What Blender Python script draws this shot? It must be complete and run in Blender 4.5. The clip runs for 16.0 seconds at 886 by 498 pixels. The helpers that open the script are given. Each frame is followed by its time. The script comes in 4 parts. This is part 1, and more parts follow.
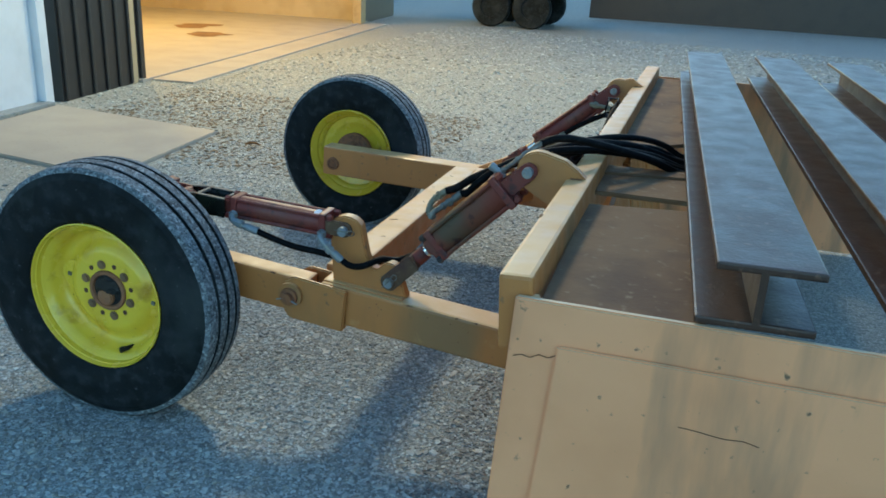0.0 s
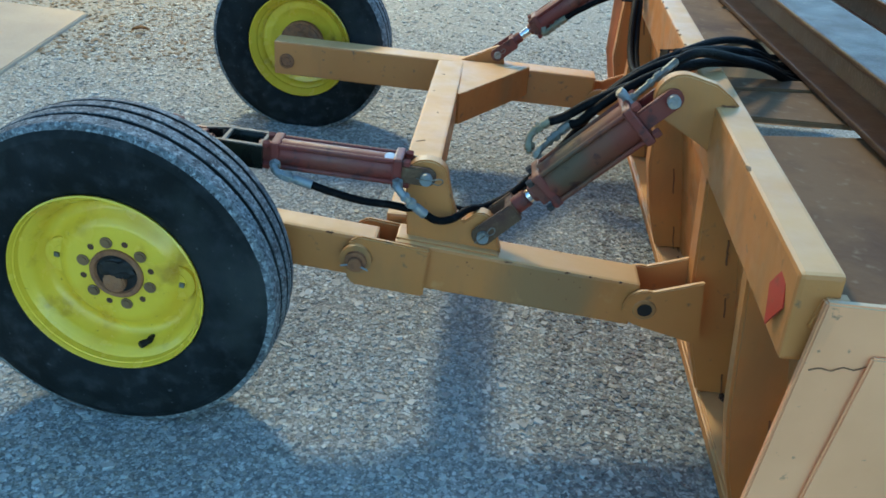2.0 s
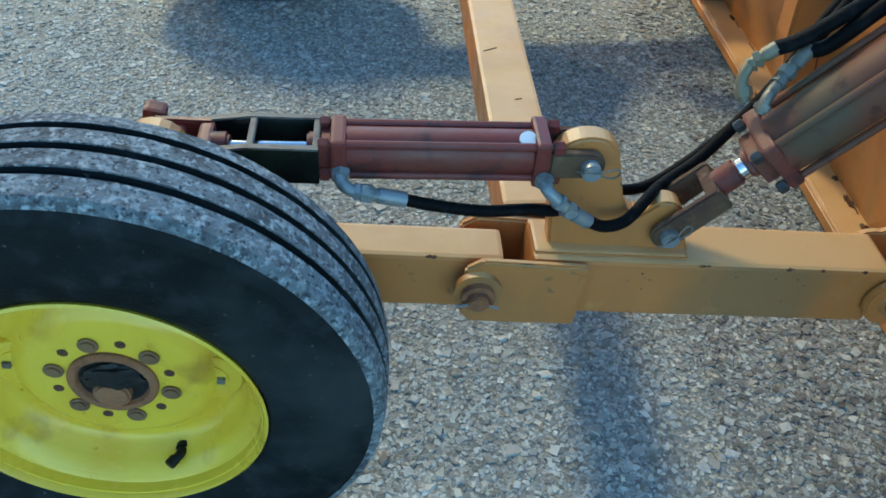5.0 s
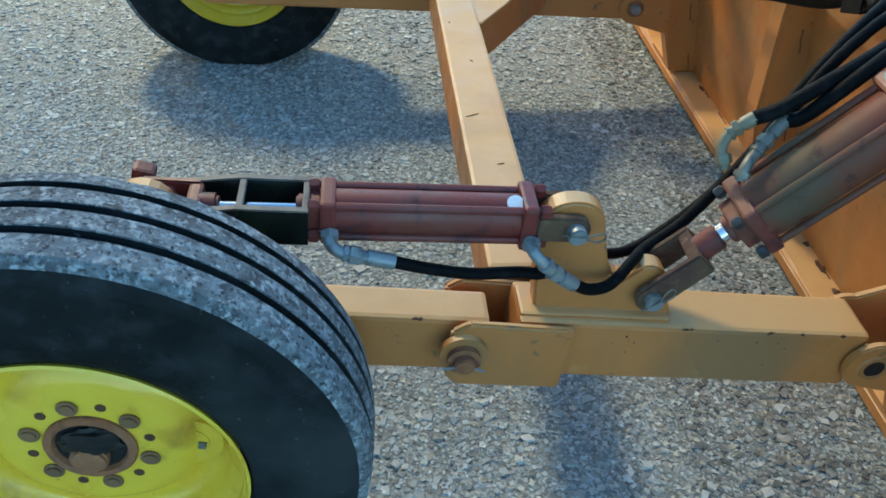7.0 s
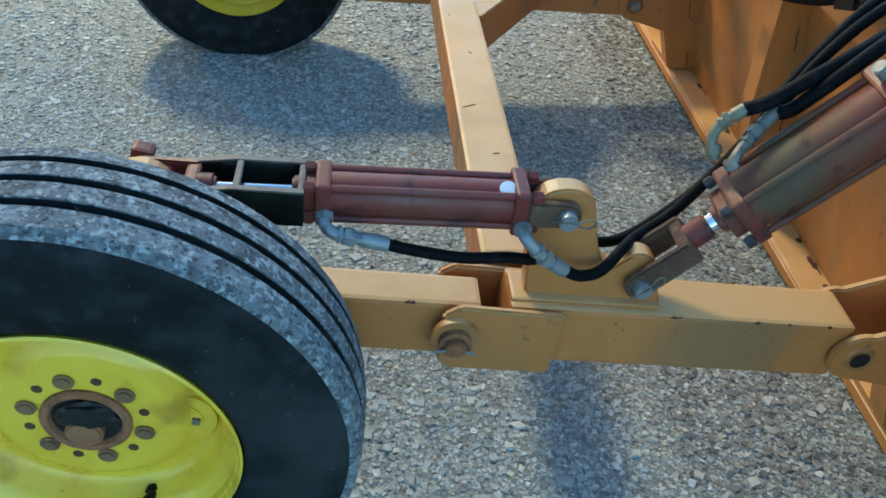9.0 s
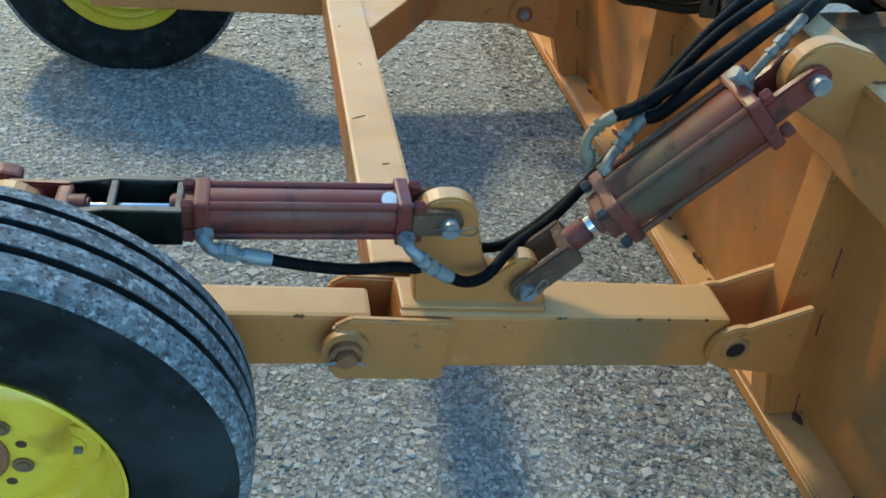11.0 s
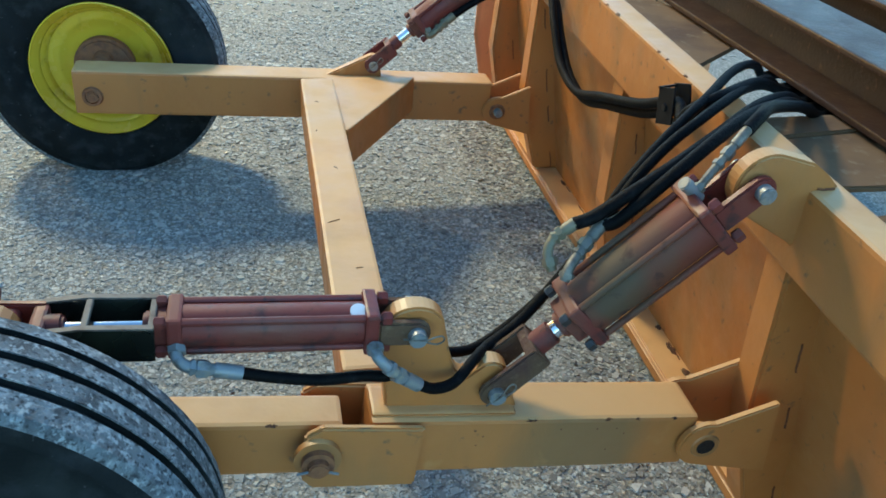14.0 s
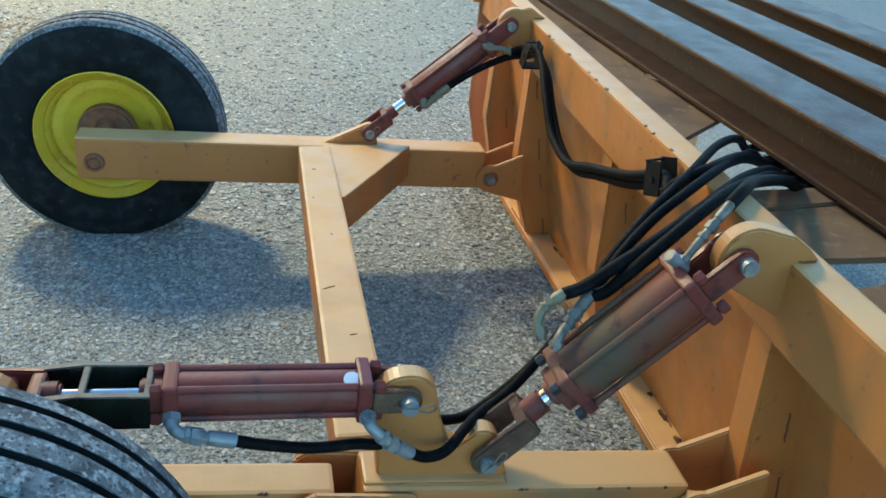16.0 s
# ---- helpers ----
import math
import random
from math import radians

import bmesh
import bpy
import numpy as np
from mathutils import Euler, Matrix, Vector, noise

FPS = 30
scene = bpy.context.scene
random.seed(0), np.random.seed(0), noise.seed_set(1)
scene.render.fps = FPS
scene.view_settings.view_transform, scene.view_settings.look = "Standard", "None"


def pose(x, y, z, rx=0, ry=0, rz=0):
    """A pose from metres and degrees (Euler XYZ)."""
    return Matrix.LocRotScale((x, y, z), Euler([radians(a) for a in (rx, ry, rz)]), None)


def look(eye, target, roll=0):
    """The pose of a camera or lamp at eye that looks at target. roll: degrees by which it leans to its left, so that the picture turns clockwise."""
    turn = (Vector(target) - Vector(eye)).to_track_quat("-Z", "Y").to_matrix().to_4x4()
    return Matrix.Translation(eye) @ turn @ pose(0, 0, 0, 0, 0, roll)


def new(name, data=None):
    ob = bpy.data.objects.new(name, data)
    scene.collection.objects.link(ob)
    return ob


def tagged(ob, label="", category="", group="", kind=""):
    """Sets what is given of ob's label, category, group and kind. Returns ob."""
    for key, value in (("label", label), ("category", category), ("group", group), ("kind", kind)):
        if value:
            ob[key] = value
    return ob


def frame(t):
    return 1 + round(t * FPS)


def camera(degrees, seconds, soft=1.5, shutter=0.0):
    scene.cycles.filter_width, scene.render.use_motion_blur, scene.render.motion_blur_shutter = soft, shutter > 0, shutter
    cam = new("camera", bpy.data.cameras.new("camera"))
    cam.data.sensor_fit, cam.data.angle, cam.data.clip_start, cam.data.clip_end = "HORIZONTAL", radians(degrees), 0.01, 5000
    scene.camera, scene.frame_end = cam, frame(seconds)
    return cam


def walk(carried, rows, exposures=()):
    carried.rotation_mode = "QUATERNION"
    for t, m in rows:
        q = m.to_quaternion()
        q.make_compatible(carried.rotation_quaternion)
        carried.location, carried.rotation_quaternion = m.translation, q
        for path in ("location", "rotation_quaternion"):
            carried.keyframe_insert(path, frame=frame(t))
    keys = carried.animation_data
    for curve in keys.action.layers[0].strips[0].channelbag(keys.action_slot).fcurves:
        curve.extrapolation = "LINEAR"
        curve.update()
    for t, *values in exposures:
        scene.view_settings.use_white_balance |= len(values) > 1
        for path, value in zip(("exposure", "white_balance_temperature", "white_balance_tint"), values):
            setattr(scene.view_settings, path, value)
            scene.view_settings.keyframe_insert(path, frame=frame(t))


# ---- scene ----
cam = camera(57.4, 16.0, soft=1.7)
PATH = [
    (0, (1.162, -1.922, 1.262), (0.615, -0.121, 0.582), 3.1),
    (0.5, (0.978, -1.84, 1.251), (0.481, -0.069, 0.465), 3.2),
    (1, (0.809, -1.712, 1.262), (0.412, 0.056, 0.417), 4.4),
    (1.5, (0.601, -1.665, 1.274), (0.320, 0.118, 0.414), 2.9),
    (2, (0.465, -1.631, 1.282), (0.349, 0.109, 0.305), 4.3),
    (2.5, (0.346, -1.363, 1.247), (0.232, 0.31, 0.156), 2.4),
    (3, (0.256, -1.182, 1.228), (0.162, 0.405, 0.015), 2.6),
    (3.5, (0.125, -1.049, 1.216), (0.171, 0.471, -0.084), 2.8),
    (4, (0.041, -0.965, 1.2), (0.194, 0.474, -0.181), 4.0),
    (4.5, (0.051, -0.922, 1.197), (0.117, 0.475, -0.233), 1.6),
    (5, (0.073, -0.898, 1.213), (0.15, 0.563, -0.151), 1.2),
    (5.2, (0.068, -0.89, 1.226), (0.184, 0.592, -0.113), 0.7),
    (7.3, (0.041, -0.904, 1.214), (0.184, 0.658, -0.026), 3.7),
    (7.5, (0.035, -0.907, 1.214), (0.127, 0.659, -0.026), 3.2),
    (8, (0.03, -0.915, 1.212), (0.066, 0.644, -0.04), 2.7),
    (8.5, (0.035, -0.92, 1.208), (0.091, 0.63, -0.056), 3.0),
    (9, (0.056, -0.927, 1.211), (0.211, 0.628, -0.037), 4.3),
    (9.5, (0.079, -0.932, 1.228), (0.335, 0.634, 0.01), 5.1),
    (10, (0.1, -0.931, 1.23), (0.431, 0.625, 0.018), 5.3),
    (12.3, (0.101, -0.95, 1.216), (0.46, 0.584, -0.016), 6.8),
    (12.5, (0.11, -0.948, 1.224), (0.471, 0.588, -0.005), 6.4),
    (13, (0.125, -0.953, 1.233), (0.524, 0.607, 0.047), 6.2),
    (13.5, (0.128, -0.956, 1.249), (0.542, 0.648, 0.128), 6.0),
    (14, (0.127, -0.947, 1.285), (0.514, 0.705, 0.225), 5.3),
    (14.5, (0.101, -0.949, 1.295), (0.441, 0.75, 0.296), 4.9),
    (15, (0.093, -0.951, 1.305), (0.397, 0.775, 0.342), 4.8),
    (15.5, (0.106, -0.958, 1.313), (0.418, 0.781, 0.376), 4.9),
    (16, (0.125, -0.966, 1.312), (0.527, 0.759, 0.383), 5.6),
]
walk(cam, [(t, look(eye, target, roll)) for t, eye, target, roll in PATH], exposures=[(0, 1.01, 5950, 3), (1.0, 1.06, 5800, 3), (2.5, 1.41, 5850, 3), (5, 1.37, 5880, 3), (10, 1.41, 5950, 3), (13, 1.43, 6030, 3), (16, 1.41, 6080, 3)])

# ---- world and light ----
world = bpy.data.worlds.new("dusk_sky")
scene.world = world
world.use_nodes = True
wn = world.node_tree
sky = wn.nodes.new("ShaderNodeTexSky")
sky.sky_type = "NISHITA"
sky.sun_disc = False
sky.sun_elevation = radians(16)
sky.ozone_density = 1.6
sky.dust_density = 0.2
sky.sun_rotation = radians(330)
cool = wn.nodes.new("ShaderNodeMix")
cool.data_type, cool.blend_type = "RGBA", "MULTIPLY"
cool.inputs["Factor"].default_value = 1.0
cool.inputs["B"].default_value = (0.82, 1.0, 1.06, 1)
wn.links.new(sky.outputs[0], cool.inputs["A"])
wn.links.new(cool.outputs["Result"], wn.nodes["Background"].inputs[0])
wn.nodes["Background"].inputs[1].default_value = 0.164


def bulb(name, at, watts, colour, radius):
    d = bpy.data.lights.new(name, "POINT")
    d.energy, d.color, d.shadow_soft_size = watts, colour, radius
    new(name, d).location = at


bulb("wall_flood_light", (-2.25, 5.50, 5.42), 728, (1.0, 0.79, 0.45), 0.54)
bulb("bay_light", (-7.0, 8.0, 3.6), 430, (1.0, 0.58, 0.12), 0.25)


# ---- materials ----
def material(name, base, rough=0.6, metal=0.0, vary=(), bump=0.0, bump_scale=200.0, island=0.0, stretch=None, rough_vary=0.0, spec=0.5, lit_top=None):
    """Principled material. vary: rows of (scale, low, high, colour, detail) mixed over the base by noise;
    island: light-dark change from piece to piece; stretch: scale of the noise along x, y, z;
    last argument: pale colour for upward faces, light on tops mixed in with faded paint."""
    m = bpy.data.materials.new(name)
    m.use_nodes = True
    nt = m.node_tree
    p = nt.nodes["Principled BSDF"]
    co = nt.nodes.new("ShaderNodeTexCoord")
    place = co.outputs["Object"]
    if stretch:
        mp = nt.nodes.new("ShaderNodeMapping")
        mp.inputs["Scale"].default_value = stretch
        nt.links.new(place, mp.inputs["Vector"])
        long_place = mp.outputs[0]
    last = nt.nodes.new("ShaderNodeRGB")
    last.outputs[0].default_value = (*base, 1)
    out = last.outputs[0]

    def cloud(scale, detail, where):
        n = nt.nodes.new("ShaderNodeTexNoise")
        n.inputs["Scale"].default_value, n.inputs["Detail"].default_value = scale, detail
        nt.links.new(where, n.inputs["Vector"])
        return n.outputs["Fac"]

    for scale, low, high, colour, detail in vary:
        r = nt.nodes.new("ShaderNodeMapRange")
        r.inputs["From Min"].default_value, r.inputs["From Max"].default_value = low, high
        nt.links.new(cloud(abs(scale), detail, long_place if scale < 0 else place), r.inputs["Value"])
        x = nt.nodes.new("ShaderNodeMix")
        x.data_type = "RGBA"
        nt.links.new(r.outputs[0], x.inputs["Factor"])
        nt.links.new(out, x.inputs["A"])
        x.inputs["B"].default_value = (*colour, 1)
        out = x.outputs["Result"]
    # paler upward faces: the lit, sky-bright look of tops put into faded paint
    if lit_top:
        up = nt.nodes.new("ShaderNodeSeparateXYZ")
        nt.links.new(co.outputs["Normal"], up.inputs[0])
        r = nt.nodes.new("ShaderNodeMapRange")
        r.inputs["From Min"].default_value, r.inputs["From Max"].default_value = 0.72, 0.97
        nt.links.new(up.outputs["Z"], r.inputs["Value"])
        patchy = nt.nodes.new("ShaderNodeMapRange")
        patchy.inputs["From Min"].default_value, patchy.inputs["From Max"].default_value = 0.25, 0.55
        patchy.inputs["To Min"].default_value, patchy.inputs["To Max"].default_value = 0.62, 0.95
        nt.links.new(cloud(9, 6, place), patchy.inputs["Value"])
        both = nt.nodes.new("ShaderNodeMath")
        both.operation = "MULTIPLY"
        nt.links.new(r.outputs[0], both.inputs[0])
        nt.links.new(patchy.outputs[0], both.inputs[1])
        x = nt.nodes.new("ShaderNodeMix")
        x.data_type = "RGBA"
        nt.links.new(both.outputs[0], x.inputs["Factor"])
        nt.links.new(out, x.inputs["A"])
        x.inputs["B"].default_value = (*lit_top, 1)
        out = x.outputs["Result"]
    if island:
        r = nt.nodes.new("ShaderNodeMapRange")
        r.inputs["To Min"].default_value, r.inputs["To Max"].default_value = 1 - island, 1 + island
        nt.links.new(nt.nodes.new("ShaderNodeNewGeometry").outputs["Random Per Island"], r.inputs["Value"])
        h = nt.nodes.new("ShaderNodeHueSaturation")
        nt.links.new(r.outputs[0], h.inputs["Value"])
        nt.links.new(out, h.inputs["Color"])
        out = h.outputs[0]
    nt.links.new(out, p.inputs["Base Color"])
    p.inputs["Roughness"].default_value, p.inputs["Metallic"].default_value = rough, metal
    p.inputs["Specular IOR Level"].default_value = spec
    if rough_vary:
        r = nt.nodes.new("ShaderNodeMapRange")
        r.inputs["From Min"].default_value, r.inputs["From Max"].default_value = 0.35, 0.65
        r.inputs["To Min"].default_value, r.inputs["To Max"].default_value = rough - rough_vary, rough + rough_vary
        nt.links.new(cloud(14, 5, place), r.inputs["Value"])
        nt.links.new(r.outputs[0], p.inputs["Roughness"])
    if bump:
        b = nt.nodes.new("ShaderNodeBump")
        b.inputs["Strength"].default_value, b.inputs["Distance"].default_value = bump, 0.01
        nt.links.new(cloud(bump_scale, 6, place), b.inputs["Height"])
        nt.links.new(b.outputs[0], p.inputs["Normal"])
    return m


GRIME = (0.16, 0.10, 0.055)
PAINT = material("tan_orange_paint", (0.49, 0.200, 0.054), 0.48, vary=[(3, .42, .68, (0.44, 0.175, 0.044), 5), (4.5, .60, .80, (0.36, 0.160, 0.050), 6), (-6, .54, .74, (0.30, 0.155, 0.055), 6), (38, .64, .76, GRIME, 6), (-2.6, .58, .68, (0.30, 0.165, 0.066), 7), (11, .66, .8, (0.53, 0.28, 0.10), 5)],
                 bump=0.10, bump_scale=45, stretch=(1, 1, 0.25), rough_vary=0.12, lit_top=(0.70, 0.43, 0.185))
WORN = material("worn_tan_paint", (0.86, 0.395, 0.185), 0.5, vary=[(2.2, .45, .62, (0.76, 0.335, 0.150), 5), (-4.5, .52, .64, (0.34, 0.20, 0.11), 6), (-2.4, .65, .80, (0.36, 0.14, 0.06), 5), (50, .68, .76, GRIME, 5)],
                bump=0.1, bump_scale=30, stretch=(1, 1, 0.18), rough_vary=0.1, lit_top=(0.66, 0.50, 0.30))
RED = material("oxide_red_paint", (0.165, 0.028, 0.020), 0.5, vary=[(9, .48, .7, (0.16, 0.055, 0.038), 5), (24, .58, .7, (0.06, 0.022, 0.02), 5), (70, .6, .75, (0.05, 0.02, 0.018), 4)], bump=0.05, bump_scale=120, rough_vary=0.12)
DULL_RED = material("dusty_red_paint", (0.185, 0.042, 0.027), 0.62, vary=[(5, .46, .66, (0.15, 0.060, 0.034), 4), (6, .54, .70, (0.105, 0.072, 0.042), 4), (28, .6, .72, (0.05, 0.024, 0.02), 5)], bump=0.05, bump_scale=100, rough_vary=0.1, spec=0.3)
RUBBER = material("tyre_rubber", (0.007, 0.0095, 0.010), 0.62, vary=[(6, .40, .66, (0.014, 0.018, 0.021), 7), (4, .52, .70, (0.030, 0.036, 0.036), 8), (24, .50, .74, (0.026, 0.030, 0.033), 7), (90, .68, .76, (0.07, 0.075, 0.08), 4)], bump=0.12, bump_scale=160, rough_vary=0.12, spec=0.12)
TREAD = material("dusty_tread_rubber", (0.142, 0.165, 0.18), 0.9, vary=[(30, .42, .62, (0.07, 0.078, 0.085), 7), (60, .48, .64, (0.25, 0.29, 0.31), 7), (45, .54, .68, (0.05, 0.057, 0.063), 7), (110, .54, .66, (0.34, 0.38, 0.39), 5), (160, .54, .68, (0.03, 0.035, 0.04), 4)], bump=0.5, bump_scale=150)
YELLOW = material("yellow_rim_paint", (0.74, 0.54, 0.045), 0.23, vary=[(7, .48, .68, (0.68, 0.43, 0.028), 4), (12, .58, .74, (0.44, 0.27, 0.025), 6), (60, .70, .78, (0.36, 0.22, 0.03), 5)], bump=0.05, bump_scale=40, rough_vary=0.1)
RUST = material("rust", (0.27, 0.115, 0.048), 0.85, vary=[(50, .45, .7, (0.14, 0.062, 0.036), 6), (14, .5, .7, (0.30, 0.15, 0.075), 4)], bump=0.4, bump_scale=180)
RUST_DARK = material("dark_rust", (0.10, 0.045, 0.022), 0.9, vary=[(80, .45, .7, (0.05, 0.022, 0.014), 5)], bump=0.3, bump_scale=200)
GREASE_AND_BORE = material("black_grease_and_bore", (0.006, 0.006, 0.006), 0.6, bump=0.3, bump_scale=80)
BOLT = material("dull_bolt_steel", (0.075, 0.08, 0.085), 0.5, 0.4, vary=[(40, .5, .7, (0.04, 0.035, 0.03), 4)])
DIRTY = material("dirt_caked_steel", (0.115, 0.066, 0.034), 0.85, vary=[(22, .45, .66, (0.085, 0.04, 0.028), 5), (60, .55, .7, (0.17, 0.115, 0.065), 5)], bump=0.3, bump_scale=150)
STEEL = material("chromed_rod", (0.75, 0.76, 0.78), 0.12, 1.0, rough_vary=0.05)
ZINC = material("zinc_plated_steel", (0.25, 0.28, 0.29), 0.42, 0.35, vary=[(60, .5, .7, (0.34, 0.33, 0.27), 4), (35, .55, .68, (0.12, 0.12, 0.11), 5)], bump=0.08)
WORN_ZINC = material("worn_grey_zinc", (0.17, 0.165, 0.14), 0.48, 0.35, vary=[(60, .5, .7, (0.26, 0.25, 0.20), 4), (35, .52, .66, (0.08, 0.075, 0.06), 5)], bump=0.1)
BRASSY = material("yellow_zinc", (0.20, 0.185, 0.12), 0.5, 0.3, vary=[(60, .5, .7, (0.25, 0.22, 0.16), 4)])
HOSE = material("hose_rubber", (0.0025, 0.003, 0.0035), 0.6, vary=[(50, .55, .72, (0.010, 0.010, 0.011), 4)], bump=0.25, bump_scale=220, spec=0.10)
BROWN = material("brown_mill_steel", (0.050, 0.024, 0.014), 0.42, vary=[(5, .45, .7, (0.034, 0.017, 0.011), 5), (60, .6, .72, (0.12, 0.065, 0.04), 5)], bump=0.12, bump_scale=120, rough_vary=0.06)
DUSTY = material("dusty_brown_plate", (0.20, 0.115, 0.052), 0.85, vary=[(6, .45, .65, (0.12, 0.066, 0.034), 5), (40, .6, .7, (0.24, 0.165, 0.09), 4)], bump=0.2, bump_scale=80)
WELD = material("weld_rust", (0.21, 0.085, 0.034), 0.8, vary=[(90, .4, .7, (0.12, 0.05, 0.025), 5)], bump=0.5, bump_scale=250)
CUTTING = material("dark_rusty_edge", (0.045, 0.03, 0.028), 0.7, vary=[(20, .5, .7, (0.10, 0.045, 0.03), 5)], bump=0.3, bump_scale=120)
SOIL = material("gravel_bed", (0.245, 0.265, 0.245), 0.95, vary=[(0.5, .42, .62, (0.30, 0.298, 0.25), 4), (28, .48, .62, (0.19, 0.205, 0.19), 7), (45, .52, .60, (0.36, 0.375, 0.345), 6), (75, .50, .60, (0.17, 0.182, 0.172), 6), (110, .55, .61, (0.42, 0.435, 0.40), 3)], bump=0.5, bump_scale=95)
STONE = material("crushed_stone", (0.335, 0.38, 0.375), 0.9, vary=[(1.2, .4, .65, (0.41, 0.43, 0.39), 4), (38, .54, .62, (0.42, 0.40, 0.325), 2), (60, .45, .7, (0.28, 0.302, 0.288), 4), (44, .60, .68, (0.50, 0.525, 0.50), 2)], bump=0.2, bump_scale=260, island=0.50)
# darker stone whose colour also holds the shade beside the box
DARK_STONE = material("dark_stone_with_shade", (0.20, 0.205, 0.19), 0.75, vary=[(40, .45, .65, (0.25, 0.255, 0.24), 4), (90, .55, .7, (0.13, 0.13, 0.12), 3)], bump=0.2, bump_scale=260, island=0.4)
DIRT_STONE = material("brown_dirt_clods", (0.22, 0.175, 0.115), 0.95, vary=[(40, .45, .65, (0.15, 0.115, 0.07), 4), (3, .5, .7, (0.28, 0.25, 0.19), 4)], bump=0.3, bump_scale=200, island=0.4)
PALE_STONE = material("pale_limestone", (0.48, 0.50, 0.47), 0.9, vary=[(45, .45, .7, (0.40, 0.42, 0.40), 4)], bump=0.3, bump_scale=200, island=0.25)
CONCRETE = material("pale_concrete", (0.38, 0.35, 0.29), 0.85, vary=[(2.5, .42, .68, (0.33, 0.305, 0.26), 6), (40, .62, .74, (0.30, 0.27, 0.22), 4), (160, .6, .7, (0.38, 0.35, 0.3), 3)], bump=0.15, bump_scale=60)
SIDING = material("dark_brown_siding", (0.030, 0.025, 0.022), 0.45, vary=[(3, .45, .7, (0.022, 0.019, 0.018), 3)], bump=0.04, bump_scale=20)
WHITE = material("white_door_paint", (0.74, 0.76, 0.78), 0.45, vary=[(4, .5, .75, (0.66, 0.68, 0.70), 3)], bump=0.03)
TAN_POST = material("tan_trim", (0.40, 0.29, 0.14), 0.6, vary=[(8, .5, .7, (0.33, 0.23, 0.11), 4)])
SLEEVE = material("black_gloss_steel", (0.008, 0.010, 0.008), 0.22, vary=[(10, .45, .7, (0.02, 0.024, 0.016), 4)], rough_vary=0.08)
SLEEVE_EDGE = material("bare_grey_edge", (0.14, 0.13, 0.11), 0.6, vary=[(40, .5, .7, (0.08, 0.06, 0.05), 4)])
BLACK_STEEL = material("black_clamp_steel", (0.006, 0.007, 0.008), 0.55, vary=[(30, .5, .7, (0.014, 0.014, 0.014), 4)], spec=0.2)
REFLECT = material("red_reflector", (0.42, 0.035, 0.02), 0.3, vary=[(60, .55, .7, (0.30, 0.05, 0.03), 4)])
LEAF = material("dry_leaf", (0.24, 0.13, 0.05), 0.8, vary=[(60, .5, .7, (0.14, 0.08, 0.04), 4)])
PAPER = material("white_sticker", (0.72, 0.74, 0.76), 0.5)
INTERIOR = material("bay_wall_board", (0.45, 0.36, 0.22), 0.8, vary=[(2, .45, .7, (0.36, 0.28, 0.16), 4)])


# ---- mesh helpers ----
def part(name, bm, mat, parent=None, label=""):
    """Link a bmesh as one object, under a thing or a part."""
    me = bpy.data.meshes.new(name)
    bmesh.ops.recalc_face_normals(bm, faces=bm.faces)
    bm.to_mesh(me)
    bm.free()
    me.materials.append(mat)
    ob = new(name, me)
    if parent:
        ob.parent = parent
    if label:
        tagged(ob, label)
    return ob


def smooth(ob, angle=35):
    for f in ob.data.polygons:
        f.use_smooth = True
    ob.data.set_sharp_from_angle(angle=radians(angle))
    return ob


def joined(bm, other):
    if bm is None:
        return other
    me = bpy.data.meshes.new("scratch")
    other.to_mesh(me)
    other.free()
    bm.from_mesh(me)
    bpy.data.meshes.remove(me)
    return bm


def box(size, at=(0, 0, 0), turn=None, bevel=0.004, bm=None):
    """A block of the given size, centred at 'at', with bevelled edges."""
    bm2 = bmesh.new()
    bmesh.ops.create_cube(bm2, size=1)
    bmesh.ops.scale(bm2, vec=size, verts=bm2.verts)
    if bevel:
        bmesh.ops.bevel(bm2, geom=bm2.edges[:], offset=bevel, segments=2, affect="EDGES", profile=0.6)
    m = Matrix.Translation(at) @ (turn.to_4x4() if turn else Matrix())
    bmesh.ops.transform(bm2, matrix=m, verts=bm2.verts)
    return joined(bm, bm2)


def rod(a, b, r, seg=20, bevel=0.0, bm=None, r2=None):
    """A round bar from a to b."""
    a, b = Vector(a), Vector(b)
    d = b - a
    bm2 = bmesh.new()
    bmesh.ops.create_cone(bm2, cap_ends=True, segments=seg, radius1=r, radius2=r if r2 is None else r2, depth=d.length)
    if bevel:
        rims = [e for e in bm2.edges if any(len(f.verts) > 4 for f in e.link_faces)]
        bmesh.ops.bevel(bm2, geom=rims, offset=bevel, segments=2, affect="EDGES")
    bmesh.ops.transform(bm2, matrix=Matrix.Translation((a + b) / 2) @ d.to_track_quat("Z", "Y").to_matrix().to_4x4(), verts=bm2.verts)
    return joined(bm, bm2)


